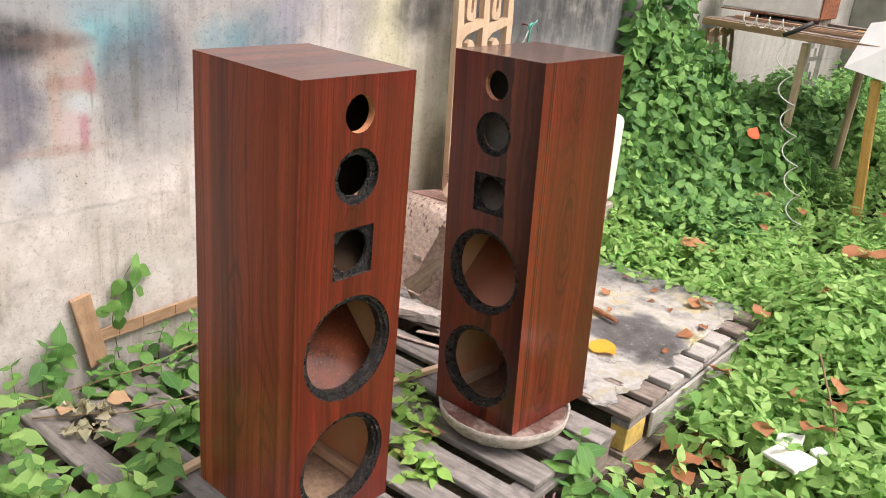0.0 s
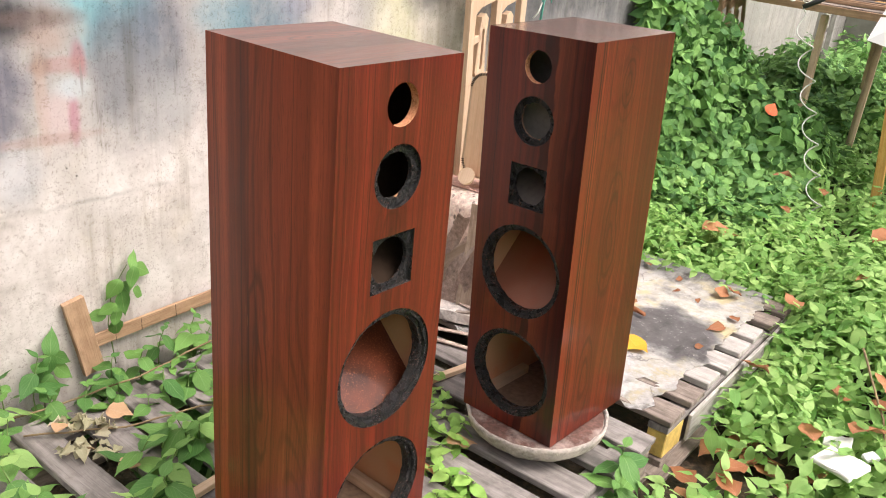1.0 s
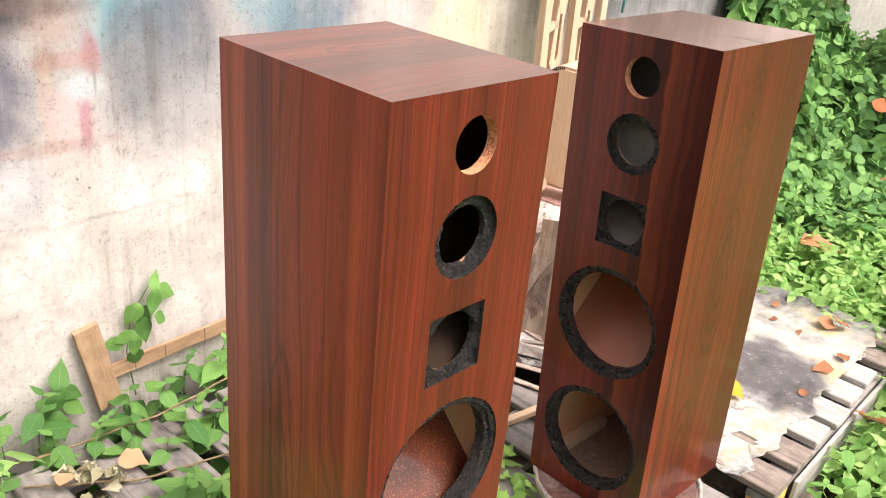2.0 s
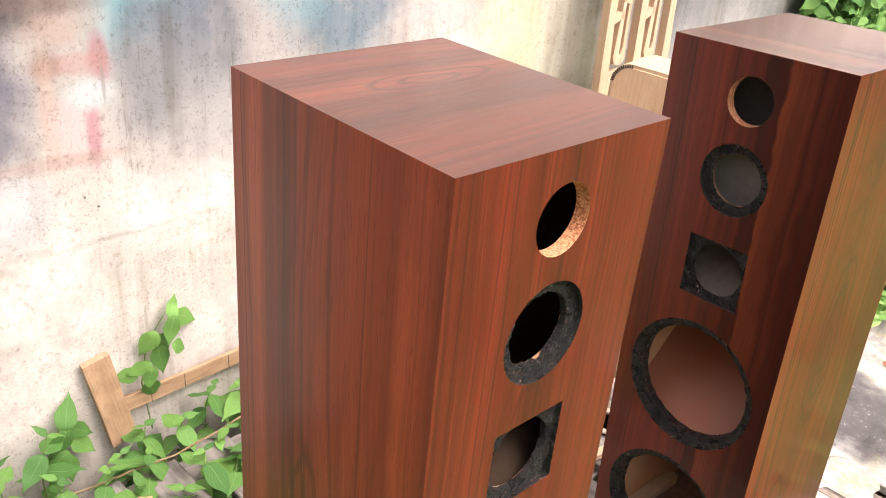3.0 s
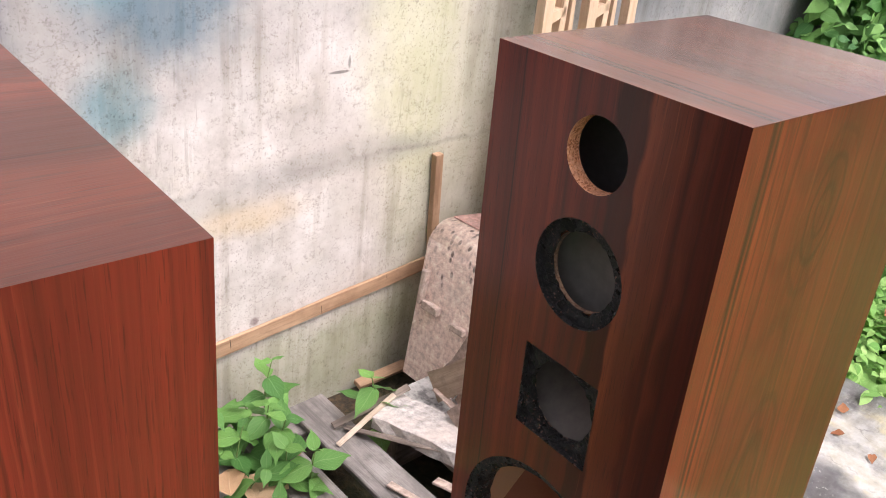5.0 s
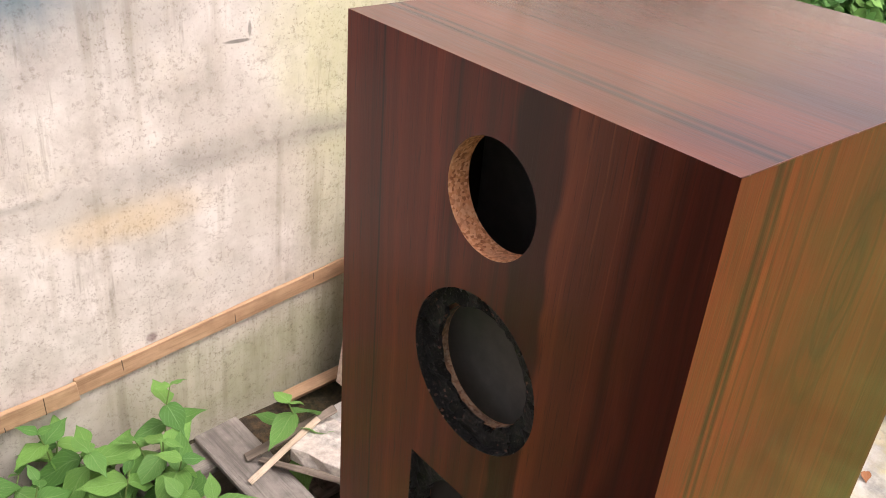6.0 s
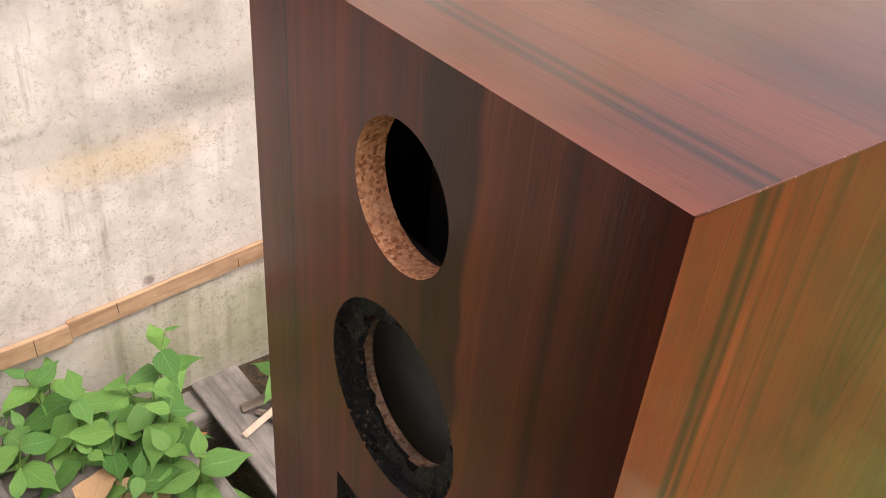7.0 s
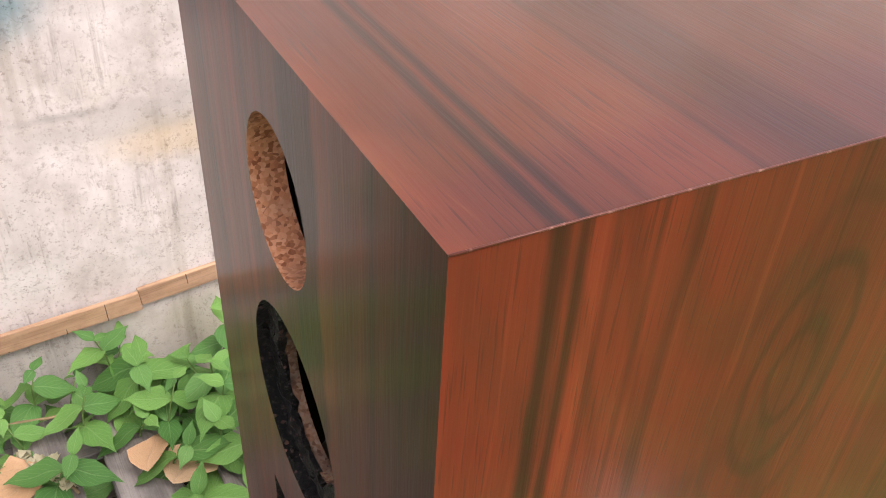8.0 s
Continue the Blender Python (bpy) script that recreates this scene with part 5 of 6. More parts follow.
def coiled_cable():
    c = holder("coiled_cable", pose(-1.87, 5.08, 1.15), "greyish white coiled cable hanging from the workbench into the plants", "cable")
    top, end = Vector((0, 0, 0)), Vector((0.43, -0.40, -0.98))
    pts = []
    turns, n = 6.6, 150
    for i in range(n + 1):
        s = i / n
        a = 2 * math.pi * turns * s ** 1.12
        r = 0.043 * min(1, s * 8) * (1 - 0.15 * s)
        mid = top.lerp(end, s)
        pts.append(mid + Vector((r * math.cos(a) * 0.95, r * 0.8 * math.sin(a), 0.012 * math.sin(a))))
    part("coil", tube(pts, 0.0036, 6), CABLE, c)
    part("end", tube([pts[-1], pts[-1] + Vector((0.01, -0.01, -0.10)), pts[-1] + Vector((0.012, -0.012, -0.2))], 0.0045, 6), CABLE, c)
    part("grip", tube([(0.0, 0.0, 0.0), (0.06, 0.02, 0.035), (0.13, 0.05, 0.085)], 0.013, 8), BLACK, c, "black rubber grip")
    loops = [Vector((-0.30 + 0.3 * s, 0.12 + 0.04 * math.cos(2 * math.pi * 4 * s), 0.045 + 0.032 * math.sin(2 * math.pi * 4 * s))) for s in (i / 70 for i in range(71))]
    part("coil", tube(loops, 0.0036, 6), CABLE, c)


coiled_cable()


def white_scraps():
    for i, (x, y, s, a) in enumerate(((-0.80, 2.775, 0.040, 10), (-0.76, 2.64, 0.066, -25), (-0.70, 2.715, 0.022, 50))):
        bm = block((-s, -s * 0.7, 0), (s, s * 0.7, 0.016), 0.003, 0, 0.0025, i, 3)
        ob = link_mesh("foam_scrap", to_mesh("foam_scrap", bm, PAPER), None, "broken piece of white foam lying among the plants", "foam scrap", "broken foam pieces")
        ob.matrix_world = pose(x, y, 0.118 + 0.015 * i, 12, -8, a)


white_scraps()

# ---- plants ----
COARSE = ((0.0, 0.0), (0.07, 0.21), (0.27, 0.36), (0.55, 0.30), (0.80, 0.13), (1.0, 0.0))
FINE = ((0.0, 0.0), (0.05, 0.09), (0.15, 0.215), (0.29, 0.305), (0.46, 0.31), (0.62, 0.245), (0.77, 0.145), (0.89, 0.058), (1.0, 0.0))
LONG = ((0.0, 0.0), (0.05, 0.05), (0.16, 0.15), (0.32, 0.225), (0.50, 0.24), (0.67, 0.19), (0.82, 0.11), (0.93, 0.04), (1.0, 0.0))


def leaf_arrays(length, width=1.0, fold=0.25, droop=0.3, twist=0.0, outline=COARSE, wavy=0.0):
    """A pointed leaf along +y, folded at its rib: points, faces and uvs."""
    pts, uvs, faces = [], [], []
    for i, (s, h) in enumerate(outline):
        z = -droop * s * s + 0.04 * math.sin(s * 9)
        pts.append((twist * s * s, s, z))
        uvs.append((0.0, s))
        if h:
            for sg in (-1, 1):
                lift = wavy * math.sin(i * 2.1 + sg * 1.3)
                pts.append((sg * h * width * (1 + 0.4 * lift) + twist * s * s, s - 0.03, z + fold * h - 0.35 * h * h + lift * h))
                uvs.append((sg * 1.0, s))
    rows = [1 + 3 * i for i in range(len(outline) - 2)]
    end = rows[-1] + 3
    faces = [(0, 2, 1), (0, 1, 3)]
    for a, b in zip(rows, rows[1:]):
        faces += [(a, a + 1, b + 1, b), (a, b, b + 2, a + 2)]
    faces += [(end - 3, end - 2, end), (end - 3, end, end - 1)]
    return np.array(pts) * length, faces, uvs


def leaf_mesh(name, material, **shape):
    pts, faces, uvs = leaf_arrays(1.0, **shape)
    me = bpy.data.meshes.new(name)
    me.from_pydata([tuple(p) for p in pts], [], faces)
    layer = me.uv_layers.new(name="UVMap")
    for lp in me.loops:
        layer.data[lp.index].uv = uvs[lp.vertex_index]
    for p in me.polygons:
        p.use_smooth = True
    me.materials.append(material)
    return me


NEAR_LEAVES = [leaf_mesh("leaf", LEAF_NEAR, width=w, fold=f, droop=d, twist=t, outline=FINE, wavy=0.06) for w, f, d, t in ((0.9, 0.2, 0.25, 0.0), (1.0, 0.12, 0.4, 0.06), (0.8, 0.28, 0.15, -0.05), (1.05, 0.1, 0.55, 0.03))]


POINTED_LEAVES = [leaf_mesh("leaf", LEAF_NEAR, width=w, fold=f, droop=d, twist=t, outline=FINE, wavy=0.09) for w, f, d, t in ((0.92, 0.24, 0.30, 0.03), (1.0, 0.16, 0.45, -0.06), (0.82, 0.32, 0.18, 0.0))]


def leaf_pose(at, heading, tilt, roll, size):
    return Matrix.Translation(at) @ Euler((radians(tilt), radians(roll), radians(heading)), "XYZ").to_matrix().to_4x4() @ Matrix.Scale(size, 4)


LONG_LEAVES = [leaf_mesh("leaf", LEAF_NEAR, width=w, fold=f, droop=d, twist=t, outline=LONG, wavy=0.06) for w, f, d, t in ((1.0, 0.25, 0.3, 0.04), (1.1, 0.15, 0.5, -0.05), (0.9, 0.3, 0.2, 0.0))]


PALE_LEAVES = [leaf_mesh("leaf", LEAF, width=w, fold=f, droop=d, twist=t, outline=FINE, wavy=0.06) for w, f, d, t in ((0.9, 0.2, 0.25, 0.0), (1.05, 0.12, 0.4, 0.06), (0.8, 0.28, 0.15, -0.05))]


def plant(base, tips, size, label, seed, pairs=5, group="young plants on the pallet", shapes=NEAR_LEAVES):
    """Stems from base to each tip, with opposite pairs of leaves."""
    c = holder("plant", Matrix.Translation(base), label, "plant", group)
    rnd = random.Random(seed)
    for tip in tips:
        tip = Vector(tip)
        bend = Vector((rnd.uniform(-0.03, 0.03), rnd.uniform(-0.03, 0.03), 0))
        pts = [tip * s + bend * math.sin(math.pi * s) for s in (0, 0.25, 0.5, 0.75, 1.0)]
        stem = part("stem", tube(pts, 0.0026, 5, 0.5), STEM, c)
        turn = rnd.uniform(0, 180)
        for k in range(pairs):
            s = 0.3 + 0.7 * (k / max(1, pairs - 1)) ** 0.8
            at = tip * s + bend * math.sin(math.pi * s)
            turn += 90 + rnd.uniform(-20, 20)
            grow = (0.75 + 0.5 * math.sin(math.pi * min(1, s * 0.9))) * (0.62 if k == pairs - 1 else 1.0)
            for side in (0, 180):
                head = turn + side + rnd.uniform(-15, 15)
                ob = link_mesh("leaf", rnd.choice(shapes), stem)
                ob.matrix_local = leaf_pose(at, head, rnd.uniform(-28, 28) + (25 if k == pairs - 1 else 0), rnd.uniform(-22, 22), size * grow * rnd.uniform(0.8, 1.15))
    return c


WALL_SIDE = "leafy green seedling growing through the pallet by the wall"
# where the tops stand: along the wall, on the slats, at the near end, and further along past the cabinet
ALONG_WALL = ((-2.51, 1.21, 0.31), (-2.50, 1.10, 0.29), (-2.36, 1.05, 0.27), (-2.47, 1.50, 0.24), (-2.50, 1.60, 0.27), (-2.46, 1.66, 0.26), (-2.42, 1.39, 0.22), (-2.43, 1.30, 0.22), (-2.46, 1.20, 0.23),
              (-2.34, 1.48, 0.24), (-2.30, 1.56, 0.24), (-2.52, 1.72, 0.26), (-2.36, 1.68, 0.25), (-2.42, 1.78, 0.24), (-2.28, 1.66, 0.22), (-2.52, 1.43, 0.22))
ON_SLATS = ((-2.07, 1.25, 0.25), (-2.10, 1.35, 0.26), (-1.98, 1.27, 0.26), (-1.94, 1.20, 0.24), (-2.04, 1.38, 0.26), (-2.14, 1.52, 0.24), (-1.99, 1.50, 0.23))
NEAR_END = ((-1.90, 1.10, 0.26), (-1.84, 1.11, 0.24), (-1.96, 0.99, 0.26), (-2.04, 0.96, 0.27), (-1.91, 1.02, 0.25), (-2.01, 0.88, 0.26), (-1.97, 0.92, 0.26), (-2.09, 0.90, 0.26), (-2.19, 0.95, 0.27), (-1.85, 1.03, 0.25),
            (-2.30, 0.98, 0.27), (-2.43, 1.00, 0.28), (-1.88, 0.90, 0.25), (-2.20, 0.86, 0.24))
FURTHER_ON = ((-2.46, 2.20, 0.30), (-2.29, 2.13, 0.28), (-2.18, 2.13, 0.27), (-2.22, 2.04, 0.24), (-2.50, 1.96, 0.28), (-2.40, 2.01, 0.28), (-2.40, 1.92, 0.27), (-2.28, 1.87, 0.25),
              (-2.34, 2.06, 0.28), (-2.41, 2.10, 0.25), (-2.36, 2.13, 0.27), (-2.48, 1.85, 0.27), (-2.46, 2.03, 0.24), (-2.29, 2.36, 0.29), (-2.33, 2.00, 0.22), (-2.24, 2.10, 0.25))
seedling = 0
for tops, size, pairs in ((ALONG_WALL, 0.071, 4), (ON_SLATS, 0.090, 4), (NEAR_END, 0.090, 4), (FURTHER_ON, 0.080, 4)):
    for x, y, z in tops:
        rnd = random.Random(300 + seedling)
        bx, by = rnd.uniform(-0.03, 0.03), rnd.uniform(-0.03, 0.03)
        tips = [(-bx, -by, z - 0.06)]
        if rnd.random() < (0.3 if tops is FURTHER_ON else 0.6) and z < 0.285:
            tips.append((rnd.uniform(-0.07, 0.07), rnd.uniform(-0.07, 0.07), (z - 0.06) * 0.72))
        plant((x + bx, y + by, 0.06), tips, size * rnd.uniform(0.85, 1.15), WALL_SIDE, 400 + seedling, pairs, shapes=PALE_LEAVES * 2 + NEAR_LEAVES if y < 1.14 else PALE_LEAVES + NEAR_LEAVES * 2 if tops is ON_SLATS else POINTED_LEAVES if tops is FURTHER_ON else NEAR_LEAVES)
        seedling += 1
CLIMB = "young vine climbing the concrete wall above the batten"


def climber(points, spots, label, seed):
    """A thin stem up the wall, its leaves facing outwards."""
    c = holder("climbing_vine", Matrix.Translation(points[0]), label, "plant", "young plants on the pallet")
    rnd = random.Random(seed)
    o = Vector(points[0])
    stem = part("stem", tube([Vector(p) - o for p in points], 0.002, 5, 0.6), STEM, c)
    for y, z, size, hang in spots:
        n = Vector((1.0, rnd.uniform(-0.35, 0.2), rnd.uniform(0.1, 0.6))).normalized()
        a = radians(hang)
        tip = Vector((0.1, math.sin(a), -math.cos(a)))
        tip = (tip - n * tip.dot(n)).normalized()
        m = Matrix((tip.cross(n), tip, n)).transposed().to_4x4()
        m.translation = Vector((-2.555 + rnd.uniform(0, 0.03), y, z)) - o - tip * size * 0.4
        ob = link_mesh("leaf", rnd.choice(NEAR_LEAVES), stem)
        ob.matrix_local = m @ Matrix.Scale(size * 1.25, 4)


climber([(-2.57, 1.47, 0.16), (-2.572, 1.455, 0.30), (-2.575, 1.475, 0.40), (-2.575, 1.53, 0.47)],
        ((1.53, 0.485, 0.050, 150), (1.52, 0.455, 0.062, -20), (1.56, 0.455, 0.055, 60), (1.475, 0.425, 0.056, -40), (1.505, 0.41, 0.060, 40), (1.495, 0.375, 0.066, 5), (1.445, 0.37, 0.050, -70),
         (1.46, 0.345, 0.052, -10), (1.465, 0.30, 0.056, 10), (1.42, 0.35, 0.045, -95), (1.53, 0.40, 0.045, 60)), CLIMB, 501)
climber([(-2.57, 1.24, 0.06), (-2.572, 1.25, 0.2), (-2.575, 1.26, 0.29)],
        ((1.265, 0.305, 0.065, 160), (1.25, 0.26, 0.066, -25), (1.285, 0.265, 0.058, 50), (1.24, 0.21, 0.06, -60), (1.29, 0.22, 0.06, 40), (1.26, 0.18, 0.06, 0)), CLIMB, 502)
BETWEEN = "bright green creeper growing between the pallet slats"
LIME_LEAVES = [leaf_mesh("leaf", LIME, width=w, fold=f, droop=d, twist=t, outline=FINE, wavy=0.06) for w, f, d, t in ((1.0, 0.2, 0.3, 0.0), (1.1, 0.12, 0.45, 0.06), (0.9, 0.28, 0.15, -0.05))]
for i, (x, y, dx, dy) in enumerate(((-1.84, 2.055, 0.03, 0.03), (-1.73, 1.895, 0.02, 0.06), (-1.71, 2.05, 0.0, -0.06), (-1.62, 1.895, 0.02, 0.04), (-1.60, 1.755, 0.02, 0.05), (-1.54, 1.755, 0.03, -0.03), (-1.66, 1.90, 0.04, -0.05), (-1.50, 1.755, 0.04, 0.0))):
    plant((x, y, 0.10), [(dx, dy, 0.11), (dx + 0.03, dy - 0.05, 0.085)], 0.050, BETWEEN, 511 + i, 4, shapes=LIME_LEAVES)
EDGE = "upright green plant with long leaves beside the pallet"
plant((-1.175, 2.10, 0.0), [(-0.02, 0.0, 0.25), (0.0, -0.06, 0.18)], 0.095, EDGE, 521, 5, shapes=LONG_LEAVES)
plant((-1.09, 2.07, 0.0), [(0.0, -0.02, 0.18), (0.05, -0.06, 0.14)], 0.095, EDGE, 522, 5, shapes=LONG_LEAVES)
plant((-1.12, 1.95, 0.0), [(0.0, -0.02, 0.2), (0.04, -0.06, 0.14)], 0.09, EDGE, 523, 5, shapes=LONG_LEAVES)
plant((-1.04, 2.12, 0.0), [(0.02, -0.02, 0.10), (0.07, 0.0, 0.08)], 0.065, EDGE, 524, 4)


def trailing_vine(points, label, radius=0.003):
    c = holder("trailing_vine", Matrix.Translation(points[0]), label, "vine")
    o = Vector(points[0])
    pts = [Vector(p) - o for p in points]
    fine = []
    for a, b in zip(pts, pts[1:]):
        fine += [a.lerp(b, s / 5) + Vector((0, 0, 0.006 * noise.noise((a.lerp(b, s / 5)) * 20))) for s in range(5)]
    part("stem", tube(fine + [pts[-1]], radius, 6), VINE, c)


trailing_vine([(-2.52, 0.95, 0.17), (-2.45, 1.2, 0.185), (-2.42, 1.45, 0.19), (-2.46, 1.75, 0.185), (-2.42, 2.0, 0.18)], "thin brown vine trailing across the pallet")
trailing_vine([(-2.4, 1.1, 0.168), (-2.25, 1.3, 0.175), (-2.2, 1.5, 0.172), (-2.05, 1.75, 0.172)], "thin brown vine trailing across the pallet")
stick("bark_strip", (-2.26, 2.25, 0.168), (-2.285, 2.43, 0.216), 0.014, 0.004, SPLIT_WOOD, "dry tan bark strip bridging the slats", "wood scrap", up=(0.3, 0, 1), seed=95, cuts=5)
trailing_vine([(-0.86, 3.15, 0.28), (-0.72, 2.95, 0.16), (-0.62, 2.7, 0.05)], "dry brown twig leaning in the plants", 0.004)


# ---- the green bank and the ground cover ----
def smooth(v, a, b):
    s = max(0.0, min(1.0, (v - a) / (b - a)))
    return s * s * (3 - 2 * s)


def green_height(x, y):
    h = 0.10 + 0.08 * smooth(y, 2.35, 2.8) * smooth(x, -1.25, -1.0) + 0.16 * smooth(y, 2.7, 4.0) + 0.05 * noise.noise((x * 1.7, y * 1.7, 2))
    d = max(0.0, x + 2.587)
    bank = smooth(y, 3.9, 4.75) * (1 - smooth(y, 5.1, 5.9))
    h += 1.12 * bank * math.exp(-(d / 0.45) ** 2) * (0.9 + 0.25 * noise.noise((x * 4, y * 4, 9)))
    # unseen growth to the south, raised to darken reflections
    h += 2.1 * smooth(-y, 0.9, 2.2) * (0.8 + 0.5 * noise.noise((x * 1.5, y * 1.5, 4)))
    h += 0.16 * smooth(y, 4.0, 5.5) * math.exp(-(d / 1.3) ** 2)
    h += 0.24 * math.exp(-((x + 1.80) / 0.28) ** 2 - ((y - 5.15) / 0.30) ** 2)
    h += 0.34 * smooth(y, 5.5, 6.3) * (0.8 + 0.6 * noise.noise((x * 2.2, y * 2.2, 6)))
    return h


def density(x, y):
    if -2.4 < x < -1.17 and 0.78 < y < 3.44:
        return 0.0
    if x < -1.17 and 0.78 < y < 3.3:
        return 0.0
    if x < -2.05 and y < 3.75:
        return 0.0
    if x > -1.2 and y < 2.2 and not (y < 0.3 and x < 0.6):
        return 0.25 + 0.6 * smooth(x, 0.3, 1.2) + 0.4 * smooth(y, 1.6, 2.0)
    bare = smooth(noise.noise((x * 2.3, y * 2.3, 5)), 0.0, 0.45) * (1 - smooth(y, 2.6, 3.2))
    return (1 - 0.55 * bare) * (0.55 + 0.45 * smooth(y, 2.2, 2.9))


def ground_cover(name, x0, x1, y0, y1, sprigs, size, seed, label, material=None, broad=1.0, outline=FINE):
    rnd = random.Random(seed)
    shapes = [leaf_arrays(1.0, w * broad, f, d, t, outline) for w, f, d, t in ((0.74, 0.22, 0.35, 0.0), (0.84, 0.14, 0.55, 0.05), (0.66, 0.32, 0.2, -0.05))]
    pts, faces, uvs, count = [], [], [], 0
    stems = []
    for _ in range(sprigs):
        x, y = rnd.uniform(x0, x1), rnd.uniform(y0, y1)
        if rnd.random() > density(x, y):
            continue
        h = green_height(x, y)
        e = 0.06
        slope = Vector((green_height(x + e, y) - h, green_height(x, y + e) - h, 0)) / e
        lean = Vector((-slope.x, -slope.y, 0.0))
        if lean.length > 1.5:
            lean *= 1.5 / lean.length
        top = h * rnd.uniform(0.62, 1.08)
        turn = rnd.uniform(0, 360)
        tone = size * rnd.uniform(0.6, 1.35)
        for k in range(rnd.choice((3, 4, 4, 5))):
            z = top - k * tone * 0.55
            if z < 0.015:
                break
            turn += 90 + rnd.uniform(-25, 25)
            ls = tone * (0.7 if k == 0 else 1.0) * rnd.uniform(0.8, 1.15)
            for side in (0, 180):
                a = radians(turn + side + rnd.uniform(-20, 20))
                rot = Euler((radians(rnd.uniform(-42, 22) + (34 if k == 0 else 0)), radians(rnd.uniform(-30, 30)), a)).to_matrix()
                if lean.length > 0.7:
                    out = Vector((lean.x, lean.y, 0)).normalized()
                    n = (out + Vector((rnd.uniform(-1.1, 1.1), rnd.uniform(-1.1, 1.1), rnd.uniform(-0.1, 1.7)))).normalized()
                    tip = Vector((rnd.uniform(-1.6, 1.6), rnd.uniform(-1.6, 1.6), rnd.uniform(-1.3, 0.1)))
                    tip = (tip - n * tip.dot(n)).normalized()
                    rot = Matrix((tip.cross(n), tip, n)).transposed()
                elif lean.length > 0.05:
                    rot = Matrix.Rotation(min(1.1, lean.length) * 0.75, 3, Vector((-lean.y, lean.x, 0)).normalized()) @ rot
                p, f, u = shapes[rnd.randrange(3)]
                q = (p * ls) @ np.array(rot).T + np.array((x + rnd.uniform(-0.01, 0.01), y + rnd.uniform(-0.01, 0.01), z))
                pts.append(q)
                faces += [tuple(i + count for i in ff) for ff in f]
                uvs += u
                count += len(p)
    me = bpy.data.meshes.new(name)
    me.from_pydata(np.concatenate(pts).tolist(), [], faces)
    layer = me.uv_layers.new(name="UVMap")
    idx = np.empty(len(me.loops), dtype=np.int32)
    me.loops.foreach_get("vertex_index", idx)
    layer.data.foreach_set("uv", np.array(uvs, dtype=np.float32)[idx].ravel())
    me.polygons.foreach_set("use_smooth", [True] * len(me.polygons))
    me.materials.append(material or LEAF)
    link_mesh(name, me, None, label, "plants", "", "stuff")


ground_cover("ground_cover", -1.25, 0.6, 0.4, 4.0, 3300, 0.074, 601, "dense low green plants covering the ground beside the pallets")
ground_cover("ground_cover", -2.56, 1.2, 3.3, 4.3, 2400, 0.066, 602, "dense low green plants covering the ground behind the pallets")
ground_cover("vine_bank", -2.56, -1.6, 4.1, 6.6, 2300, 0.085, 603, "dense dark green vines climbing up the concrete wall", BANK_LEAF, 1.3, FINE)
ground_cover("ground_cover", -1.7, 1.5, 4.2, 7.0, 2700, 0.070, 604, "dense green plants under and before the workbench")
ground_cover("ground_cover", -2.56, -1.2, -0.1, 0.78, 1100, 0.075, 608, "low green plants on the ground before the pallet")
ground_cover("far_plants", -2.5, 3.5, 6.2, 9.0, 1900, 0.085, 605, "green plants at the foot of the far wall, coloured darker for shade", SHADE_LEAF, outline=COARSE)
ground_cover("side_plants", 0.5, 4.5, -3.0, 5.0, 3800, 0.095, 606, "green plants covering the open ground", outline=COARSE)
# Unseen hedge, added to give the left cabinet side a dark green reflection.
ground_cover("side_plants", -2.5, 0.6, -2.9, 0.3, 4800, 0.12, 607, "unseen tall dark green plants added for reflections in the cabinets", BANK_LEAF, outline=COARSE)


# ---- fallen leaves ----
DRY_MESHES = [leaf_mesh("dry_leaf", DRY, width=w, fold=f, droop=d, twist=t, outline=FINE, wavy=0.14) for w, f, d, t in ((1.0, 0.45, 0.25, 0.1), (1.25, 0.35, -0.12, 0.05), (0.85, 0.6, 0.2, -0.12))]
TAN_MESHES = [leaf_mesh("tan_leaf", DRY_PALE, width=w, fold=f, droop=d, twist=t, outline=FINE, wavy=0.2) for w, f, d, t in ((1.1, 0.7, 0.3, 0.1), (1.3, 0.4, 0.2, -0.05))]
YELLOW_MESH = leaf_mesh("yellow_leaf", DRY_YELLOW, width=1.35, fold=0.08, droop=0.03, twist=0.04, outline=FINE, wavy=0.05)
RED_MESH = leaf_mesh("red_leaf", DRY_RED, width=1.3, fold=0.4, droop=0.2, twist=0.04)


def fallen(name, mesh, x, y, z, size, heading, label, tilt=0, roll=0):
    ob = link_mesh(name, mesh, None, label, "fallen leaf", "fallen leaves")
    ob.matrix_world = leaf_pose((x, y, z), heading, tilt, roll, size)
    return ob


ON_PALLET = "curled dry brown leaf on the pallet"
for x, y, z, s, a in ((-2.34, 1.30, 0.185, 0.075, -60), (-2.11, 1.19, 0.185, 0.06, -30), (-2.03, 1.26, 0.18, 0.06, -70), (-2.33, 1.15, 0.19, 0.06, 40)):
    fallen("dry_leaf", TAN_MESHES[int(s * 100) % 2], x, y, z, s, a, "large tan dry leaf lying on the pallet slats", 4, 10)
for x, y, z, s, a in ((-2.20, 2.00, 0.185, 0.13, 30), (-2.24, 1.97, 0.19, 0.10, 70), (-2.33, 1.82, 0.18, 0.12, 200), (-1.60, 1.86, 0.175, 0.09, -40)):
    fallen("dry_leaf", TAN_MESHES[int(s * 100) % 2], x, y, z, s, a, "large tan dry leaf lying on the pallet slats", 3, -8)
fallen("dry_leaf", DRY_MESHES[0], -2.30, 2.13, 0.17, 0.07, 10, ON_PALLET, 10, 20)
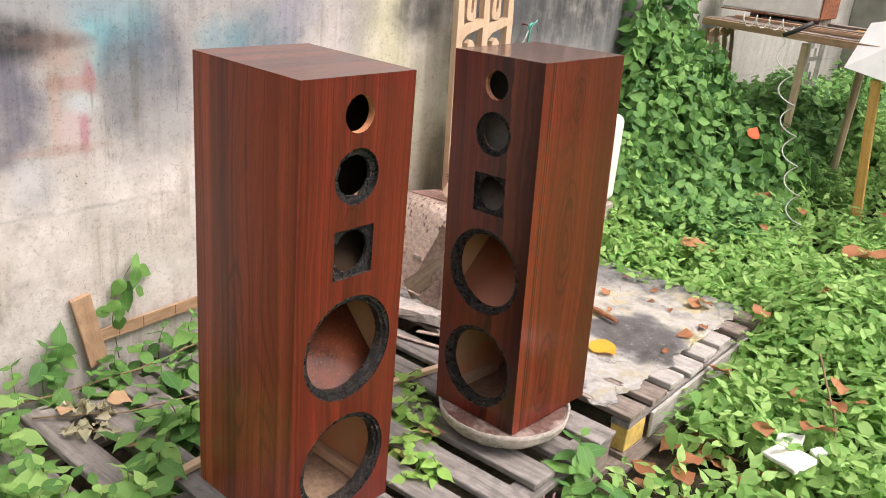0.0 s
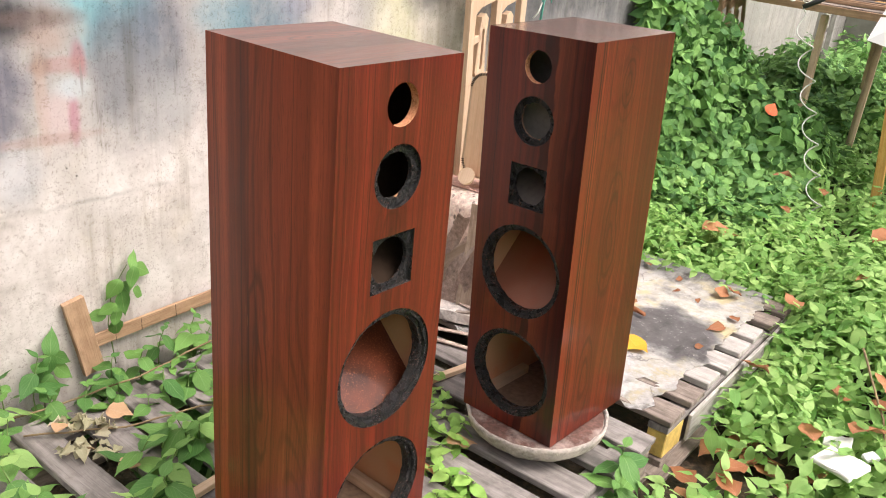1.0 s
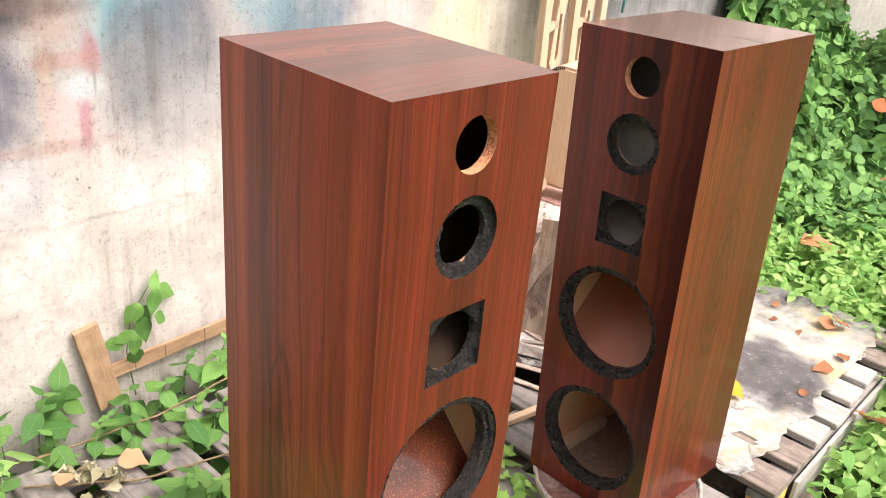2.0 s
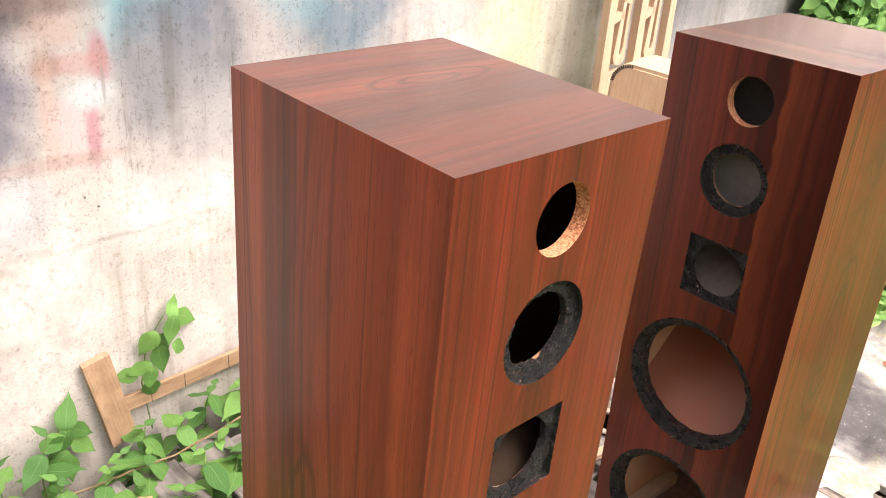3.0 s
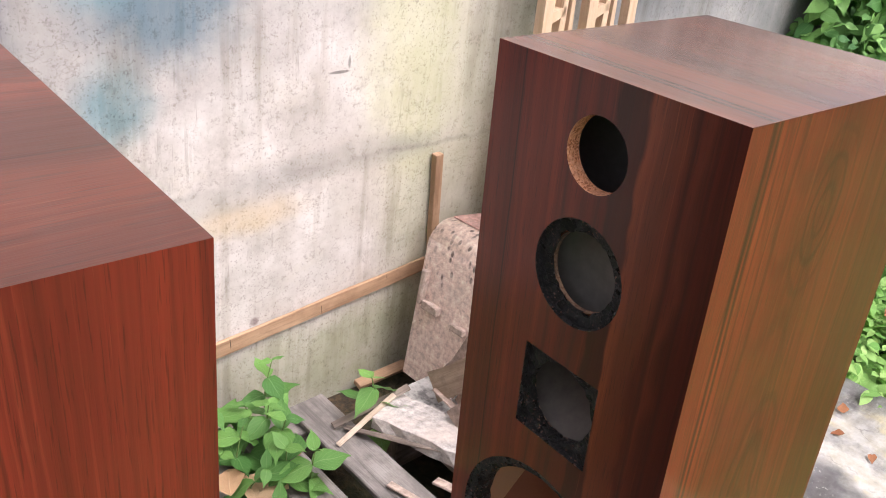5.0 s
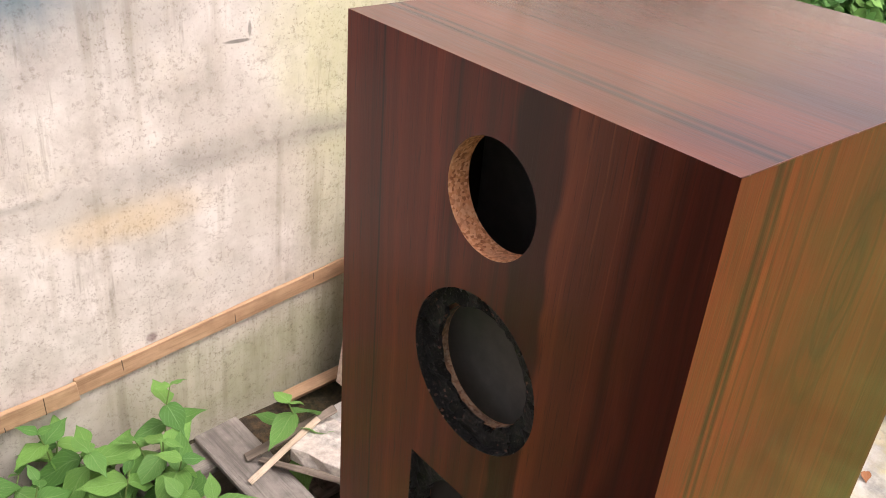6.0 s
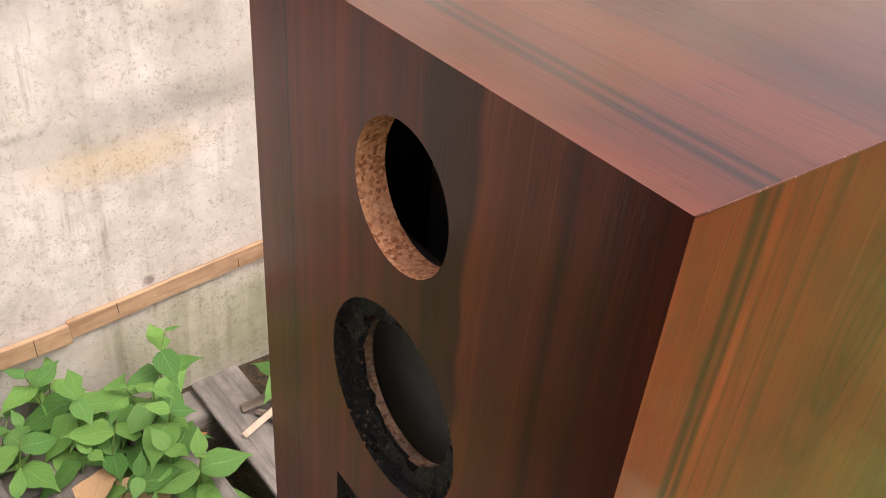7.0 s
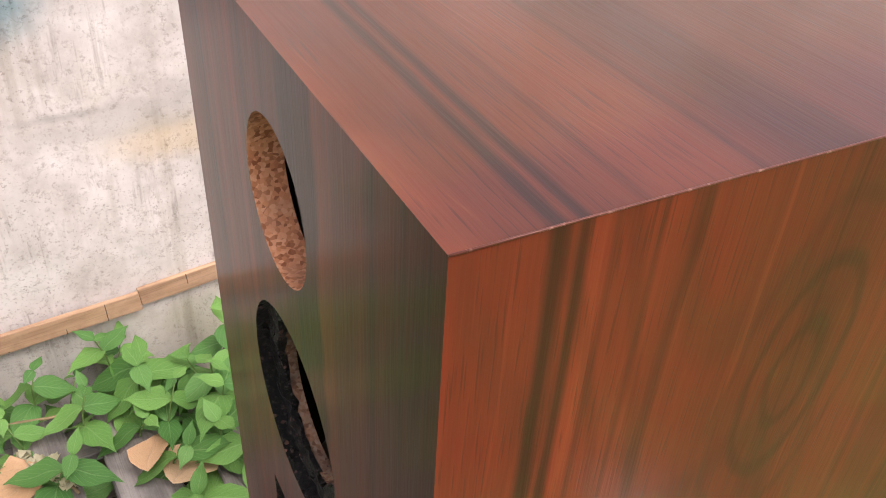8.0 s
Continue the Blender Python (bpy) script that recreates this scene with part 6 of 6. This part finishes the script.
fallen("dry_leaf", DRY_MESHES[2], -1.55, 1.74, 0.165, 0.06, 70, ON_PALLET, 5, 10)
fallen("yellow_leaf", YELLOW_MESH, -1.54, 2.77, 0.19, 0.13, -110, "bright yellow fallen leaf on the splashed sheet", 2, 0)
fallen("red_leaf", RED_MESH, -1.86, 4.90, 0.60, 0.085, 25, "bright orange-red fallen leaf caught on the vines", 55, 25)
rnd = random.Random(71)
for x, y, z, s, a in ((-1.42, 3.36, 0.19, 0.11, 20), (-1.36, 3.42, 0.195, 0.10, 100), (-1.31, 3.12, 0.19, 0.10, 150), (-1.29, 3.20, 0.19, 0.08, 60), (-1.64, 3.05, 0.186, 0.06, 10), (-1.72, 3.2, 0.186, 0.07, 80),
                      (-1.56, 3.3, 0.186, 0.05, 140), (-1.6, 3.38, 0.186, 0.05, 30), (-1.48, 3.28, 0.186, 0.045, 210), (-1.33, 2.9, 0.186, 0.045, 300), (-1.75, 3.42, 0.19, 0.07, 45)):
    fallen("dry_leaf", rnd.choice(DRY_MESHES), x, y, z, s * 0.72, a, "curled red-brown dry leaf on the splashed sheet", rnd.uniform(0, 12), rnd.uniform(-25, 25))
for x, y, s, a in ((-1.72, 3.86, 0.19, -50), (-1.08, 4.16, 0.24, -35), (-1.00, 4.22, 0.22, -60), (-0.77, 2.78, 0.16, -25), (-0.85, 2.68, 0.11, 40), (-1.51, 4.40, 0.10, 30), (-1.02, 2.42, 0.115, -20), (-0.95, 2.36, 0.11, 60), (-1.14, 3.42, 0.10, 60), (-1.45, 4.75, 0.10, 20), (-1.62, 4.75, 0.12, 120), (-1.1, 4.95, 0.13, 10), (-0.75, 3.08, 0.11, 30), (-0.70, 2.98, 0.09, 70)):
    fallen("dry_leaf", rnd.choice(DRY_MESHES), x, y, green_height(x, y) + 0.0, s, a, "large dry brown leaf lying on the green plants", rnd.uniform(0, 20), rnd.uniform(-20, 20))
for i in range(46):
    x, y = rnd.uniform(-1.12, -0.35), rnd.uniform(2.0, 2.75)
    fallen("dry_leaf", rnd.choice(DRY_MESHES), x, y, rnd.uniform(0.015, 0.05), rnd.uniform(0.06, 0.13), rnd.uniform(0, 360), "red-brown dry leaf in the litter on the ground", rnd.uniform(-10, 20), rnd.uniform(-25, 25))
for i in range(14):
    x, y = rnd.uniform(-1.2, 0.2), rnd.uniform(2.9, 5.0)
    fallen("dry_leaf", rnd.choice(DRY_MESHES), x, y, green_height(x, y) * 0.95, rnd.uniform(0.06, 0.12), rnd.uniform(0, 360), "dry brown leaf caught in the green plants", rnd.uniform(-10, 25), rnd.uniform(-30, 30))


def wilted_clump(x, y, z, seed):
    c = holder("wilted_weed", pose(x, y, z), "wilted cream-coloured weed lying on the pallet", "weed")
    rnd = random.Random(seed)
    part("stem", tube([(0, 0, 0), (0.04, 0.05, 0.01), (0.09, 0.07, 0.0)], 0.003, 5), VINE, c)
    mesh = leaf_mesh("wilted_leaf", WILTED, width=1.1, fold=1.0, droop=0.5, twist=0.2, outline=FINE, wavy=0.5)
    for i in range(26):
        ob = link_mesh("leaf", mesh, c)
        s = rnd.random()
        ob.matrix_local = leaf_pose((0.09 * s + rnd.uniform(-0.02, 0.02), 0.07 * s + rnd.uniform(-0.02, 0.02), rnd.uniform(0.0, 0.03)), rnd.uniform(0, 360), rnd.uniform(-30, 30), rnd.uniform(-80, 80), rnd.uniform(0.022, 0.045))


wilted_clump(-2.37, 1.20, 0.165, 5)
wilted_clump(-2.27, 1.14, 0.165, 6)
wilted_clump(-2.36, 1.79, 0.165, 7)


def seed_cone():
    """A long scaly brown pod."""
    c = holder("seed_cone", pose(-1.68, 3.0, 0.196, 0, 0, -12), "long scaly brown seed cone on the splashed sheet", "seed cone")
    part("cone", tube([(0.0, 0, 0), (0.04, 0.003, 0), (0.09, 0, 0.002), (0.13, -0.006, 0)], 0.012, 8, 0.5), DRY, c)
    for i in range(18):
        bm = tube([(0.01 + 0.0065 * i, 0, -0.0), (0.013 + 0.0065 * i, 0, 0.0)], 0.0138 - 0.0004 * i, 8)
        part("scale", bm, DRY, c)


seed_cone()
